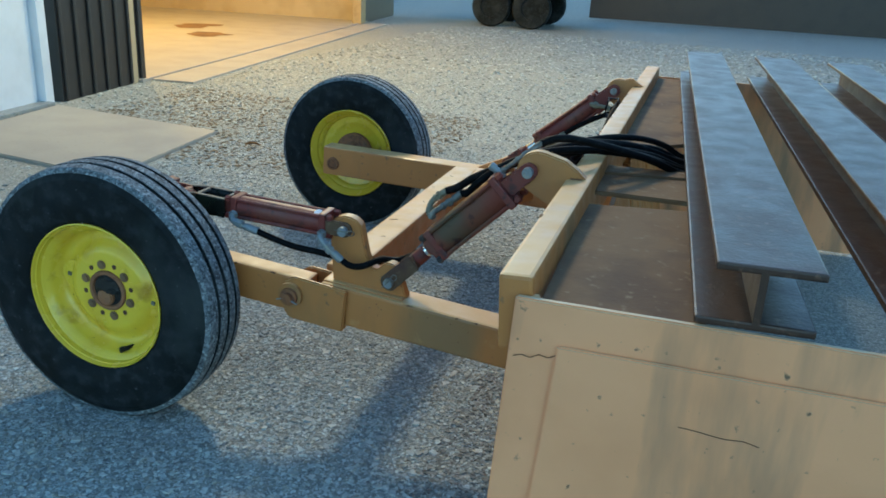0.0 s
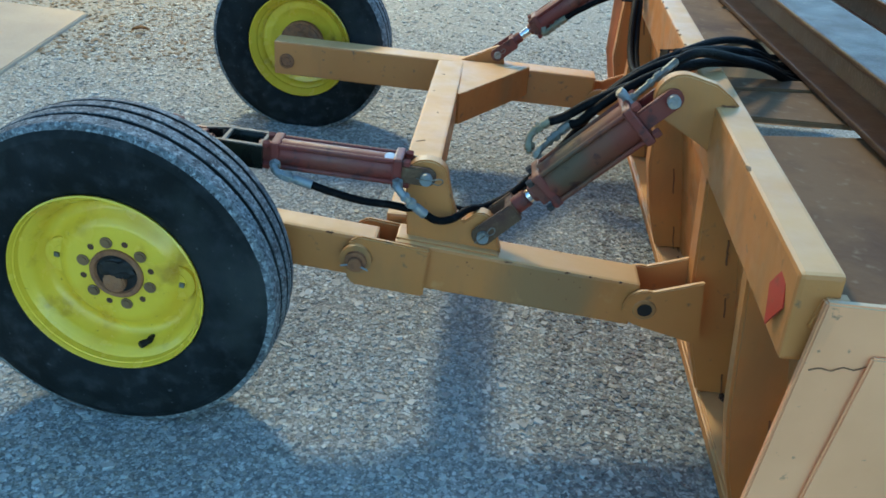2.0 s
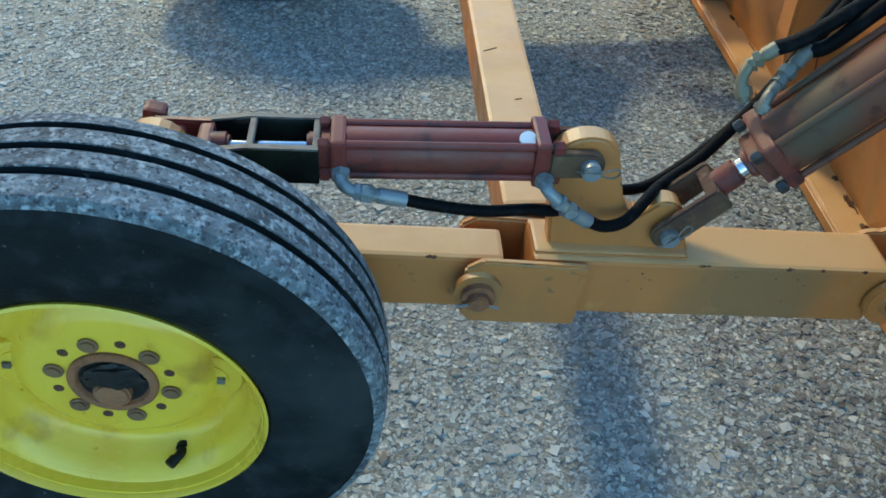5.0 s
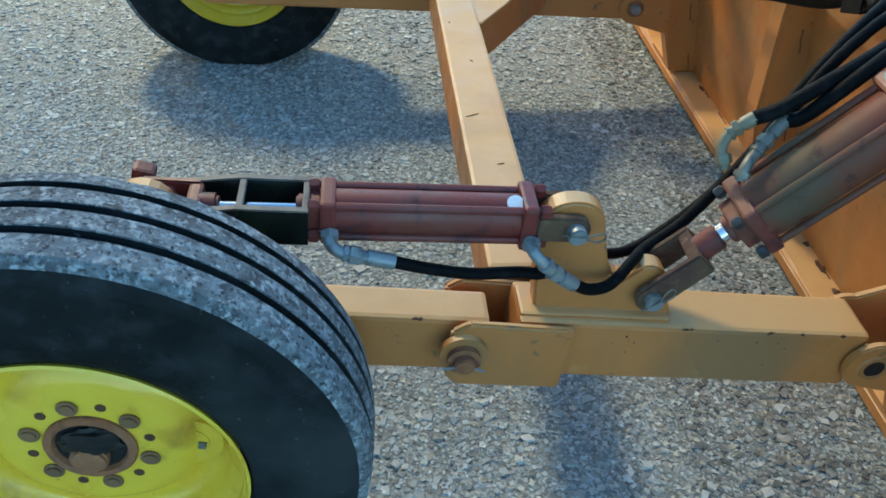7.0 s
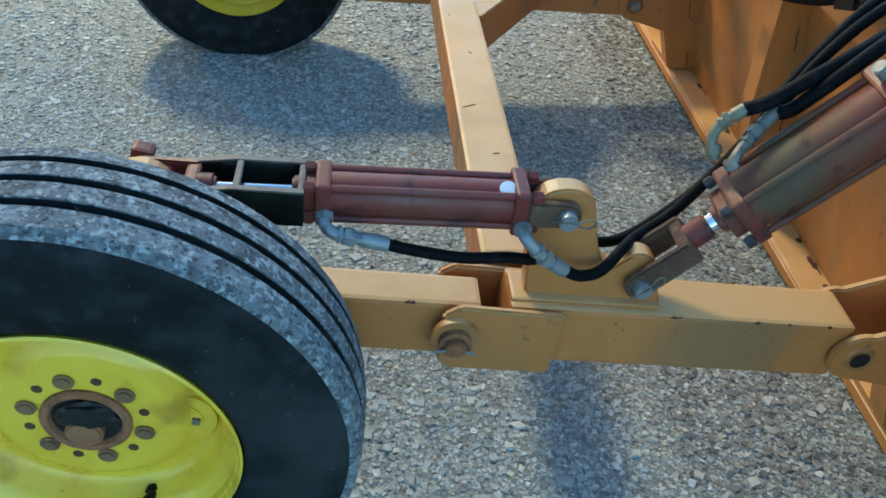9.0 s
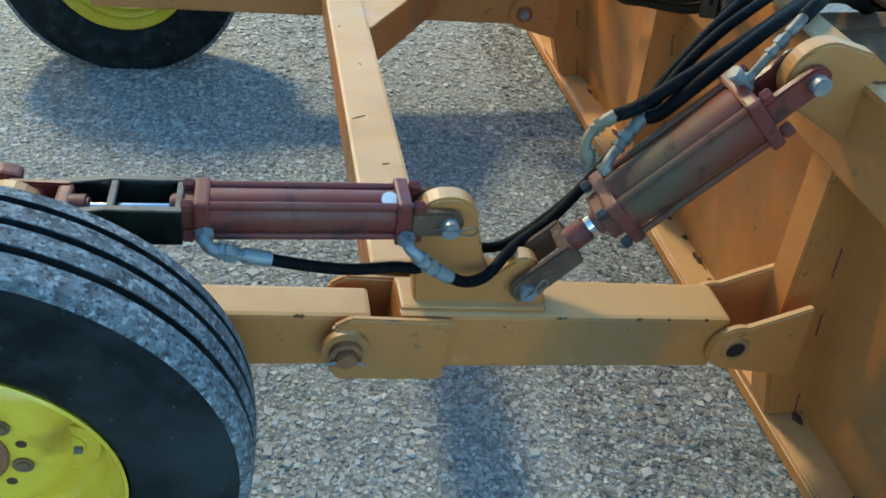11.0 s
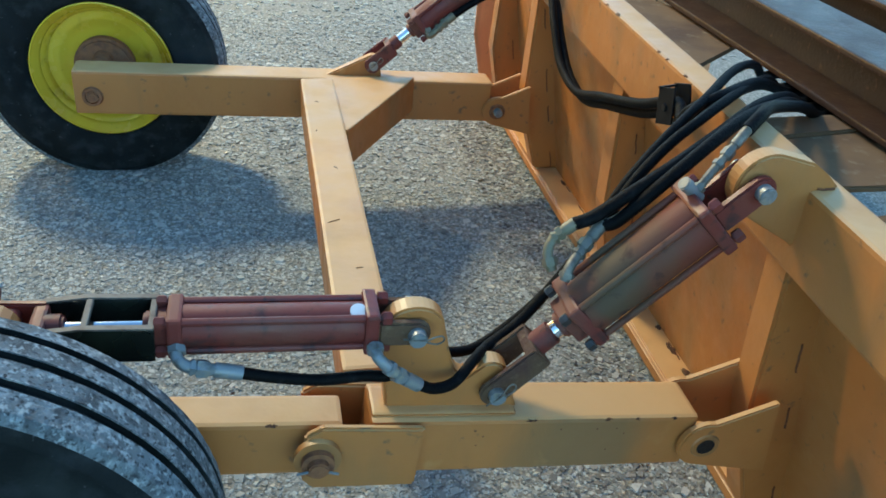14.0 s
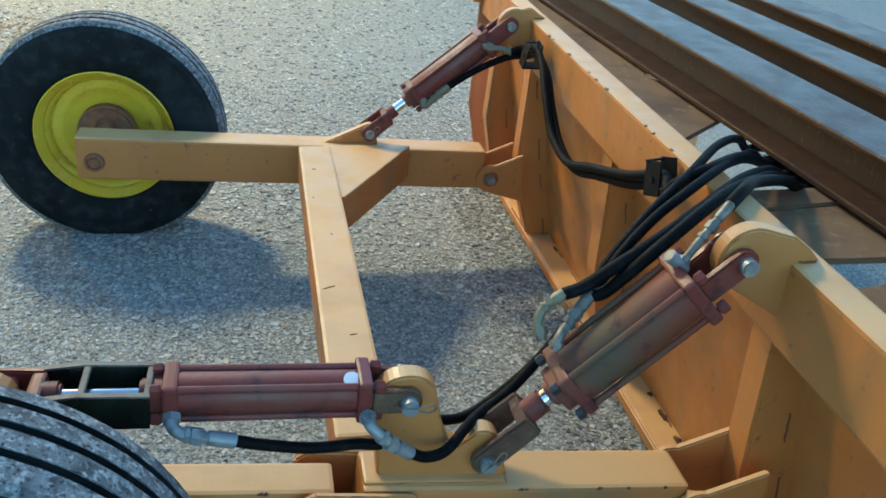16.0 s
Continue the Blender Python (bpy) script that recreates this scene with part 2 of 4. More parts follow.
def prism(outline, low, high, axis="y", bevel=0.003, bm=None):
    """A plate: an outline in x and z drawn out along y, or in x and y drawn out along z."""
    bm2 = bmesh.new()
    at = (lambda a, b, c: (a, c, b)) if axis == "y" else (lambda a, b, c: (a, b, c))
    lower = [bm2.verts.new(at(a, b, low)) for a, b in outline]
    upper = [bm2.verts.new(at(a, b, high)) for a, b in outline]
    bm2.faces.new(lower)
    bm2.faces.new(upper)
    n = len(outline)
    for i in range(n):
        bm2.faces.new((lower[i], lower[(i + 1) % n], upper[(i + 1) % n], upper[i]))
    bmesh.ops.recalc_face_normals(bm2, faces=bm2.faces)
    if bevel:
        sharp = [e for e in bm2.edges if e.calc_face_angle(0) > 0.6]
        bmesh.ops.bevel(bm2, geom=sharp, offset=bevel, segments=2, affect="EDGES")
    return joined(bm, bm2)


def arc(cx, cz, r, a0, a1, n=10):
    """Points of a rounded corner, angles in degrees."""
    return [(cx + r * math.cos(radians(a0 + (a1 - a0) * i / n)), cz + r * math.sin(radians(a0 + (a1 - a0) * i / n))) for i in range(n + 1)]


def lathe(profile, seg=64, bm=None, closed=True):
    """Turn rows of (radius, y) round the y axis; closed: the last row joins the first."""
    bm2 = bmesh.new()
    rings = [[bm2.verts.new((r * math.cos(a), y, r * math.sin(a))) for a in (2 * math.pi * i / seg for i in range(seg))] for r, y in profile]
    for k in range(len(rings) if closed else len(rings) - 1):
        a, b = rings[k], rings[(k + 1) % len(rings)]
        for i in range(seg):
            bm2.faces.new((a[i], a[(i + 1) % seg], b[(i + 1) % seg], b[i]))
    return joined(bm, bm2)


def tube(points, r, seg=12, steps=8, bm=None, radii=None):
    """A round tube along a smooth line through the points."""
    pts = [Vector(p) for p in points]
    ext = [2 * pts[0] - pts[1]] + pts + [2 * pts[-1] - pts[-2]]
    line = []
    for i in range(1, len(ext) - 2):
        p0, p1, p2, p3 = ext[i - 1:i + 3]
        for k in range(steps):
            t = k / steps
            line.append(0.5 * (2 * p1 + (p2 - p0) * t + (2 * p0 - 5 * p1 + 4 * p2 - p3) * t * t + (3 * p1 - p0 - 3 * p2 + p3) * t ** 3))
    line.append(pts[-1])
    bm2 = bmesh.new()
    rings = []
    normal = Vector((0.3, 0.8, 0.52)).normalized()
    for i, c in enumerate(line):
        d = (line[min(i + 1, len(line) - 1)] - line[max(i - 1, 0)]).normalized()
        normal = (normal - d * normal.dot(d)).normalized()
        side = d.cross(normal)
        rings.append([bm2.verts.new(c + r * (normal * math.cos(a) + side * math.sin(a))) for a in (2 * math.pi * j / seg for j in range(seg))])
    for a, b in zip(rings, rings[1:]):
        for j in range(seg):
            bm2.faces.new((a[j], a[(j + 1) % seg], b[(j + 1) % seg], b[j]))
    bm2.faces.new(rings[0])
    bm2.faces.new(rings[-1])
    return joined(bm, bm2)


def thing(name, label, category, group="", kind="", m=None):
    ob = new(name)
    if m is not None:
        ob.matrix_world = m
    return tagged(ob, label, category, group, kind)


# how the scraper stands in the yard
RIG = Matrix.Translation((0.301, 0.3013, -0.0158)) @ (Matrix.Rotation(0.0163, 4, "Z") @ Matrix.Rotation(-0.001, 4, "Y") @ Matrix.Rotation(0.0165, 4, "X")) @ Matrix.Scale(0.9926, 4) @ Matrix.Translation((-0.3, -0.3, 0))


def machine(name, label, category, group="", m=None):
    """A thing that belongs to the scraper."""
    return thing(name, label, category, group, m=RIG @ (m if m is not None else Matrix()))


# ---- ground ----
def dip(x, y):
    """The ground sinks a little where the wheel has stood."""
    return -0.034 * np.exp(-(((x + 0.33) / 0.34) ** 2 + ((y + 0.22) / 0.22) ** 2))


lines = np.concatenate([[-600, -60, -12, -5], np.linspace(-2.0, 2.0, 61), [5, 12, 60, 600]])
bm = bmesh.new()
grid = [[bm.verts.new((x, y, float(dip(x, y)))) for x in lines] for y in lines]
for a, b in zip(grid, grid[1:]):
    for i in range(len(lines) - 1):
        bm.faces.new((a[i], a[i + 1], b[i + 1], b[i]))
tagged(smooth(part("ground", bm, SOIL), 60), "grey crushed gravel yard", "ground", kind="structure")

# ---- concrete door pad and the building ----
ALONG, OUT = Vector((-0.147, 0.989, 0)), Vector((0.989, 0.147, 0))
WALL0 = Vector((-3.69, 3.25, 0))
LEAN = Matrix.Rotation(math.atan2(0.147, 0.989), 3, "Z")


def wall_at(along, out, z):
    return WALL0 + ALONG * along + OUT * out + Vector((0, 0, z))


pad = part("concrete_pad", prism([(-2.05, 3.0), (-3.66, 3.19), (-3.47, 1.88), (-1.88, 1.67)], -0.03, 0.022, "z", 0.006), CONCRETE)
tagged(pad, "pale concrete door pad set in the gravel", "concrete pad", kind="structure")

wall = part("wall_1", box((0.14, 1.22, 3.4), wall_at(0.75, -0.07, 1.7), LEAN, 0.004), SIDING)
tagged(wall, "dark brown ribbed metal siding wall", "wall", kind="structure")
for i in range(7):
    part("siding_rib", box((0.022, 0.035, 3.36), wall_at(0.18 + 0.2 * i, 0.011, 1.69), LEAN, 0.008), SIDING, wall)
part("corner_trim", box((0.06, 0.07, 3.4), wall_at(1.375, -0.005, 1.7), LEAN, 0.006), SIDING, wall)
wall2 = part("wall_2", box((0.14, 3.0, 3.4), wall_at(-2.60, -0.07, 1.7), LEAN, 0.004), SIDING)
tagged(wall2, "dark brown metal siding wall past the door", "wall", kind="structure")
door = thing("door_1", "closed white entry door in a white frame", "door", kind="structure")
part("door_leaf", box((0.05, 0.84, 2.06), wall_at(-0.585, -0.04, 1.06), LEAN, 0.004), WHITE, door)
part("door_jamb", box((0.12, 0.10, 2.12), wall_at(-0.09, -0.02, 1.06), LEAN, 0.006), WHITE, door)
part("door_jamb", box((0.12, 0.10, 2.12), wall_at(-1.05, -0.02, 1.06), LEAN, 0.006), WHITE, door)
part("door_head", box((0.12, 1.06, 0.10), wall_at(-0.57, -0.02, 2.17), LEAN, 0.006), WHITE, door)
part("door_sill", box((0.20, 0.90, 0.03), wall_at(-0.57, 0.0, 0.035), LEAN, 0.006), ZINC, door)
head = part("wall_3", box((0.14, 12.5, 1.2), wall_at(5.1, -0.07, 4.0), LEAN, 0.004), SIDING)
tagged(head, "dark brown metal siding above the open bay", "wall", kind="structure")
floor_ob = part("floor", box((9.0, 8.4, 0.04), wall_at(5.5, -4.45, 0.012), LEAN, 0.006), CONCRETE)
tagged(floor_ob, "stained concrete floor of the lit workshop bay", "floor", kind="structure")
apron = part("apron", box((0.42, 8.0, 0.03), wall_at(5.45, 0.27, 0.005), LEAN, 0.006), CONCRETE)
tagged(apron, "narrow concrete apron before the open bay", "apron", kind="structure")
for nm, size, at in (("wall_4", (0.12, 8.6, 4.6), wall_at(5.5, -9.0, 2.3)), ("wall_5", (9.0, 0.12, 4.6), wall_at(1.25, -4.5, 2.3)), ("wall_6", (9.0, 0.12, 4.6), wall_at(9.75, -4.5, 2.3))):
    tagged(part(nm, box(size, at, LEAN, 0.0), INTERIOR), "plain tan inner wall of the bay", "wall", kind="structure")
tagged(part("ceiling", box((9.2, 8.8, 0.1), wall_at(5.5, -4.5, 4.65), LEAN, 0.0), INTERIOR), "plain ceiling of the bay", "ceiling", kind="structure")
for k in range(5):
    b = bmesh.new()
    bmesh.ops.create_circle(b, cap_ends=True, segments=18, radius=0.2 + 0.08 * k)
    for v in b.verts:
        v.co *= 0.7 + 0.6 * noise.noise(Vector((v.co.x * 3 + k, v.co.y * 3, k)))
    bmesh.ops.transform(b, matrix=Matrix.Translation(wall_at(2.2 + 1.1 * k, -1.2 - 0.7 * (k % 3), 0.036)), verts=b.verts)
    tagged(part("oil_stain", b, DUSTY), "brown dirt stain on the bay floor", "stain", kind="structure")
post = part("door_post", box((0.16, 0.34, 3.4), wall_at(9.25, 0.0, 1.7), LEAN, 0.006), TAN_POST)
tagged(post, "tan trim post at the bay opening", "post", kind="structure")
wall7 = part("wall_7", box((0.14, 2.6, 3.4), wall_at(10.75, -0.05, 1.7), LEAN, 0.004), SIDING)
tagged(wall7, "dark siding past the bay", "wall", kind="structure")


def parked_trailer(at):
    """A dark flat trailer far across the yard."""
    t = thing("parked_trailer", "dark flatbed trailer parked across the yard", "trailer", m=Matrix.Translation(at))
    part("deck", box((3.4, 1.9, 0.14), (0.2, 0.5, 0.78), None, 0.01), BLACK_STEEL, t)
    for x in (-0.05, 0.55):
        for y in (-0.35, 1.3):
            w = lathe([(0.20, -0.1), (0.36, -0.1), (0.385, -0.06), (0.385, 0.06), (0.36, 0.1), (0.20, 0.1)], 32)
            bmesh.ops.translate(w, vec=(x * 1.35, y, 0.385), verts=w.verts)
            rod((x * 1.35, y - 0.05, 0.385), (x * 1.35, y + 0.05, 0.385), 0.21, 24, 0.0, w)
            smooth(part("tyre", w, RUBBER, t))
            part("spring_hanger", box((0.1, 0.06, 0.36), (x * 1.35, y + 0.16, 0.55)), BLACK_STEEL, t)


parked_trailer((-2.95, 14.6, 0))
b = box((8.0, 0.16, 2.6), (2.2, 19.5, 1.3), None, 0.0)
tagged(part("wall_8", b, SIDING), "dark far building wall across the yard", "wall", kind="structure")

# ---- wheels ----


def wheel(x, y, z, face, label):
    """A wheel at its hub; face: -1 if the outer side looks to -y, 1 if to +y."""
    w = thing("wheel", label, "wheel", "wheels of the scraper", m=Matrix.Translation((x, y, z)) @ Matrix.Scale(0.925, 4))
    t, s = 0.089, face
    shoulder = [(0.380, -t * .93), (0.384, -t * .84)]
    side = [(0.226, -t * .80), (0.230, -t * .93), (0.243, -t * .995), (0.278, -t * 1.045), (0.318, -t * 1.05), (0.350, -t * 1.01), (0.356, -t * 1.025), (0.361, -t * 1.02), (0.366, -t * .985), (0.374, -t * .968)] + shoulder
    wall_profile = side + [(0.376, -t * .80), (0.376, t * .80)] + [(r, -v) for r, v in reversed(side)]
    smooth(part("sidewall", lathe(wall_profile, 96), RUBBER, w, "smooth black tyre sidewall"), 50)
    edges = [-.88, -.53, -.36, -.035, .135, .46, .63, .88] if face < 0 else [-.88, -.63, -.46, -.135, .035, .36, .53, .88]
    tread = [(0.377, -t * .962), (0.388, -t * .92)]
    for i, e in enumerate(edges):
        r = 0.3985 - 0.009 * e * e
        tread.append((r, e * t))
        if i % 2 and i < len(edges) - 1:
            tread += [(r - .012, e * t + .0012), (r - .012, edges[i + 1] * t - .0012)]
    tread += [(0.388, t * .92), (0.377, t * .962)]
    tb = lathe(tread, 160, closed=False)
    for v in tb.verts:
        rad = math.hypot(v.co.x, v.co.z)
        k = 1 + 0.0035 * noise.noise(v.co * 60) * (rad > 0.389)
        v.co.x, v.co.z = v.co.x * k, v.co.z * k
    smooth(part("tread", tb, TREAD, w, "dusty grey ribbed tread with black grooves"), 32)
    for a, b in zip(edges[1:-1:2], edges[2::2]):
        r = 0.3975 - 0.009 * a * b
        g = lathe([(r - .0005, a * t + .0008), (r - .009, a * t + .0020), (r - .009, b * t - .0020), (r - .0005, b * t - .0008)], 120, closed=False)
        smooth(part("groove", g, RUBBER, w), 30)
    o = s * 0.088
    rim = [(0.224, o), (0.228, o * .97), (0.226, o * .90), (0.217, o * .86), (0.2145, o * .66), (0.204, o * .60), (0.192, o * .36), (0.187, o * .08), (0.176, o * -.04),
           (0.166, o * -.06), (0.155, o * -.01), (0.143, o * .10), (0.130, o * .215), (0.119, o * .255), (0.108, o * .265), (0.056, o * .265),
           (0.056, o * .12), (0.095, o * .13), (0.116, o * .08), (0.132, o * .02), (0.146, o * -.09), (0.158, o * -.16), (0.176, o * -.14), (0.183, o * -.18), (0.186, o * -.36), (0.193, o * -.47), (0.206, o * -.60), (0.2145, o * -.68), (0.217, o * -.86), (0.226, o * -.90),
           (0.228, o * -.97), (0.224, o * -1.0), (0.219, o * -.9), (0.205, o * -.72), (0.200, o * -.6), (0.20, o * .5), (0.207, o * .63), (0.2175, o * .7), (0.220, o * .92)]
    rim_ob = smooth(part("rim", lathe(rim, 96), YELLOW, w, "glossy yellow painted steel rim"), 40)
    for i in range(6):
        a = radians(40 + 60 * i)
        c, d = math.cos(a) * 0.082, math.sin(a) * 0.082
        nut = rod((c, o * .25, d), (c, o * .34, d), 0.0145, 16, 0.005)
        smooth(part("wheel_nut", nut, DUSTY, w, "dull brown round wheel nut"))
        a -= radians(30)
        c, d = math.cos(a) * 0.084, math.sin(a) * 0.084
        part("bolt_hole", prism(arc(c, d, 0.0078, 0, 360, 12)[:-1], *sorted((o * .22, o * .272)), "y", 0.0), RUST_DARK, w)
    hub = lathe([(0.064, o * .20), (0.064, o * .32), (0.061, o * .36), (0.052, o * .35), (0.047, o * .22)], 48, closed=False)
    smooth(part("hub", hub, RUST, w, "rusty brown wheel hub"), 40)
    part("hub_grease", rod((0, o * .18, 0), (0, o * .27, 0), 0.0485, 40), GREASE_AND_BORE, w, "black grease in the hub")
    blob = bmesh.new()
    bmesh.ops.create_icosphere(blob, subdivisions=3, radius=1.0)
    for v in blob.verts:
        v.co *= 1 + 0.45 * noise.noise(v.co * 2.3 + Vector((4, 1, 7)))
    bmesh.ops.scale(blob, vec=(0.042, 0.010, 0.026), verts=blob.verts)
    bmesh.ops.translate(blob, vec=(0.004, o * .33, 0.015), verts=blob.verts)
    smooth(part("grease_blob", blob, GREASE_AND_BORE, w, "smear of black grease over the spindle"))
    sp = rod((-0.005, o * .22, -0.020), (-0.005, o * .43, -0.020), 0.027, 28, 0.004)
    smooth(part("spindle", sp, RUST, w))
    for a in (170, -8) if face < 0 else ():
        c, d = math.cos(radians(a)), math.sin(radians(a))
        lobe = prism(arc(c * 0.132, d * 0.132, 0.048, 0, 360, 32)[:-1], *sorted((o * -.14, o * .105)), "y", 0.0195)
        smooth(part("disc_lobe", lobe, YELLOW, w), 60)
        part("lobe_bolt", box((0.012, 0.008, 0.012), (c * 0.150, o * .12, d * 0.150), Matrix.Rotation(radians(20 + a), 3, "Y"), 0.0015), WORN_ZINC, w, "dull square bolt")
    if face > 0:
        back = rod((0, -o * .05, 0), (0, -o * .62, 0), 0.098, 40, 0.010)
        smooth(part("hub_back", back, RUST, w, "rusty round hub back"))
    stem = tube([(0.062, o * .18, -0.186), (0.062, o * .36, -0.178), (0.051, o * .54, -0.178)], 0.0075, 10)
    rod((0.055, o * .46, -0.178), (0.047, o * .60, -0.179), 0.0092, 10, 0.001, stem)
    rod((0.062, o * .10, -0.187), (0.062, o * .28, -0.184), 0.0125, 12, 0.003, stem)
    smooth(part("valve_stem", stem, BLACK_STEEL, w, "black rubber valve stem"))
    return w


wheel(-0.329, -0.187, 0.337, -1, "ribbed implement tyre on a glossy yellow rim with rusty hub")
wheel(-0.403, 1.680, 0.343, 1, "ribbed implement tyre on a yellow rim seen from its inner side")

# ---- the scraper's rear frame ----
frame_ob = machine("rear_frame", "tan-orange steel tube frame carrying the scraper's wheels", "frame")
NEAR_TILT, FAR_TILT = 5.3, 1.6


def near_z(x):
    return 0.366 - 0.0925 * (x - 0.33)


def far_z(x):
    return 0.331 - 0.028 * (x - 0.20)


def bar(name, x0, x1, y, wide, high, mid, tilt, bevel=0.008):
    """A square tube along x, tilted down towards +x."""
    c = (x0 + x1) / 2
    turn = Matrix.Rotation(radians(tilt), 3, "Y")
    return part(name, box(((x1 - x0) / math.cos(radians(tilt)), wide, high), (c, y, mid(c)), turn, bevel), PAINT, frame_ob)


BY, FY = -0.0075, 1.4775
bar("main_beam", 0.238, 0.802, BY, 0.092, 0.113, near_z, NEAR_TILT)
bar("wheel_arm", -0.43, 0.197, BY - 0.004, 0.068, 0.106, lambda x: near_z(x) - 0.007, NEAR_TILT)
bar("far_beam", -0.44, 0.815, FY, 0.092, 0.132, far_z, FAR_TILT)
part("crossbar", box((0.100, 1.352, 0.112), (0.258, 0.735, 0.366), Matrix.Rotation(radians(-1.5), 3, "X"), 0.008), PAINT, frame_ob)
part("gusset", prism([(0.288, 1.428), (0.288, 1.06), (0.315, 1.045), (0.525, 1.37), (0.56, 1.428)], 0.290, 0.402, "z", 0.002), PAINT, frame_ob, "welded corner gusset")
# scuffs and spatter on the crossbar and the beams
for x, y, n, turn in ((0.236, 0.545, 0.030, 25), (0.262, 0.80, 0.012, -60), (0.230, 1.02, 0.010, 70), (0.270, 0.36, 0.014, 10), (0.225, 0.25, 0.010, 80), (0.245, 1.22, 0.012, -20)):
    z = 0.4225 - 0.0262 * (y - 0.735)
    c, d = math.cos(radians(turn)) * n / 2, math.sin(radians(turn)) * n / 2
    scuff = tube([(x - c, y - d, z - 0.0005), (x + 0.001, y, z), (x + c, y + d, z - 0.0005)], 0.0012, 6, 3)
    part("scuff", scuff, WELD, frame_ob)
for k in range(8):
    x = random.uniform(0.30, 0.74)
    z = near_z(x) + random.uniform(-0.04, 0.042)
    spot = rod((x, BY - 0.044, z), (x, BY - 0.0466, z), random.uniform(0.001, 0.0022), 8)
    part("rust_spot", spot, WELD, frame_ob)
# dark chips along the upper edges of the arm and the beam
for k in range(16):
    x = random.choice((random.uniform(-0.1, 0.18), random.uniform(0.5, 0.79), random.uniform(0.5, 0.79)))
    wide, top = (0.038, 0.046) if x < 0.2 else (0.046, 0.0565)
    side = random.choice((-1, -1, 1))
    chip = bmesh.new()
    bmesh.ops.create_icosphere(chip, subdivisions=2, radius=1.0)
    for v in chip.verts:
        v.co *= 0.7 + 0.7 * noise.noise(v.co * 1.9 + Vector((k, 3, 0)))
    bmesh.ops.scale(chip, vec=(random.uniform(0.003, 0.010), 0.0032, 0.0032), verts=chip.verts)
    bmesh.ops.translate(chip, vec=(x, BY + side * (wide - 0.002), near_z(x) + top - 0.003), verts=chip.verts)
    part("paint_chip", chip, RUST_DARK, frame_ob)
# hinge cheeks round the wheel arm
for y0, y1, up in ((-0.068, -0.0545, 0.0), (0.0395, 0.053, -0.010)):
    cheek = [(0.134, 0.335), (0.150, 0.312), (0.314, 0.296), (0.326, 0.421 + up), (0.168, 0.441 + up), (0.142, 0.425 + up)]
    part("hinge_cheek", prism(cheek, y0, y1, "y", 0.004), PAINT, frame_ob)
part("cheek_floor", box((0.12, 0.09, 0.012), (0.255, BY, 0.31), Matrix.Rotation(radians(5.3), 3, "Y")), PAINT, frame_ob)
pin = rod((0.160, -0.10, 0.384), (0.160, 0.08, 0.384), 0.0155, 20, 0.002)
smooth(part("hinge_pin", pin, RUST, frame_ob, "rusty hinge pin with a cotter"))
smooth(part("pin_washer", lathe([(0.019, -0.078), (0.036, -0.078), (0.036, -0.067), (0.019, -0.067)], 28), PAINT, frame_ob)).location = (0.160, 0, 0.386)
smooth(part("pin_collar", lathe([(0.016, -0.088), (0.025, -0.088), (0.025, -0.074), (0.016, -0.074)], 24), RUST, frame_ob)).location = (0.160, 0, 0.384)
part("cotter_pin", tube([(0.128, -0.094, 0.377), (0.160, -0.097, 0.384), (0.190, -0.094, 0.370)], 0.0022, 6), ZINC, frame_ob)
# pivot lug for the cylinders, standing on the beam
PIN = (0.306, 0.586)
LUGPIN = (0.440, 0.458)
lug = [(0.268, 0.412), (0.259, 0.560)] + [(x, PIN[1] + (z - PIN[1]) * 0.78) for x, z in arc(PIN[0], PIN[1], 0.045, 185, 5, 16)] + [(0.366, 0.520), (0.378, 0.490), (0.394, 0.480), (0.406, 0.490)] + arc(0.432, 0.472, 0.033, 110, -10, 8) + [(0.486, 0.402), (0.47, 0.394)]
part("pivot_lug", prism(lug, -0.022, 0.012, "y", 0.004), PAINT, frame_ob, "thick tan pivot lug plate")
part("lug_pad", box((0.235, 0.066, 0.007), (0.362, BY, 0.4205), Matrix.Rotation(radians(5.3), 3, "Y"), 0.005), PAINT, frame_ob)
part("far_lug", prism([(0.275, 0.386), (0.415, 0.452)] + arc(0.432, 0.432, 0.026, 100, -20, 6) + [(0.462, 0.384)], FY - 0.014, FY + 0.014, "y", 0.004), PAINT, frame_ob)
# the far axle bolt
ax = rod((-0.389, 1.418, 0.338), (-0.389, 1.54, 0.338), 0.017, 20, 0.003)
smooth(part("axle_bolt", ax, RUST, frame_ob, "dull brown round axle bolt"))
smooth(part("bolt_ring", lathe([(0.019, 1.420), (0.027, 1.420), (0.030, 1.433), (0.019, 1.433)], 24), RUST, frame_ob)).location = (-0.389, 0, 0.338)
part("axle", rod((-0.385, FY, 0.362), (-0.385, 1.66, 0.367), 0.030, 24), RUST, frame_ob)
part("axle", rod((-0.370, BY, 0.380), (-0.370, -0.156, 0.360), 0.030, 24), RUST, frame_ob)
# lug at the wheel end of the arm, for the rod end
arm_lug = [(-0.30, 0.45), (-0.31, 0.60)] + arc(-0.268, 0.608, 0.042, 180, 0, 10) + [(-0.20, 0.46)]
part("arm_lug", prism(arm_lug, -0.02, 0.010, "y", 0.004), PAINT, frame_ob)

# ---- the scraper box ----
Y0, Y1 = -0.68, 2.15
body = machine("scraper_box", "tan-orange welded steel box scraper with ribbed back", "scraper")


def top_x(y):
    """Where the top beam's rear face stands."""
    return 0.887 + 0.023 * y


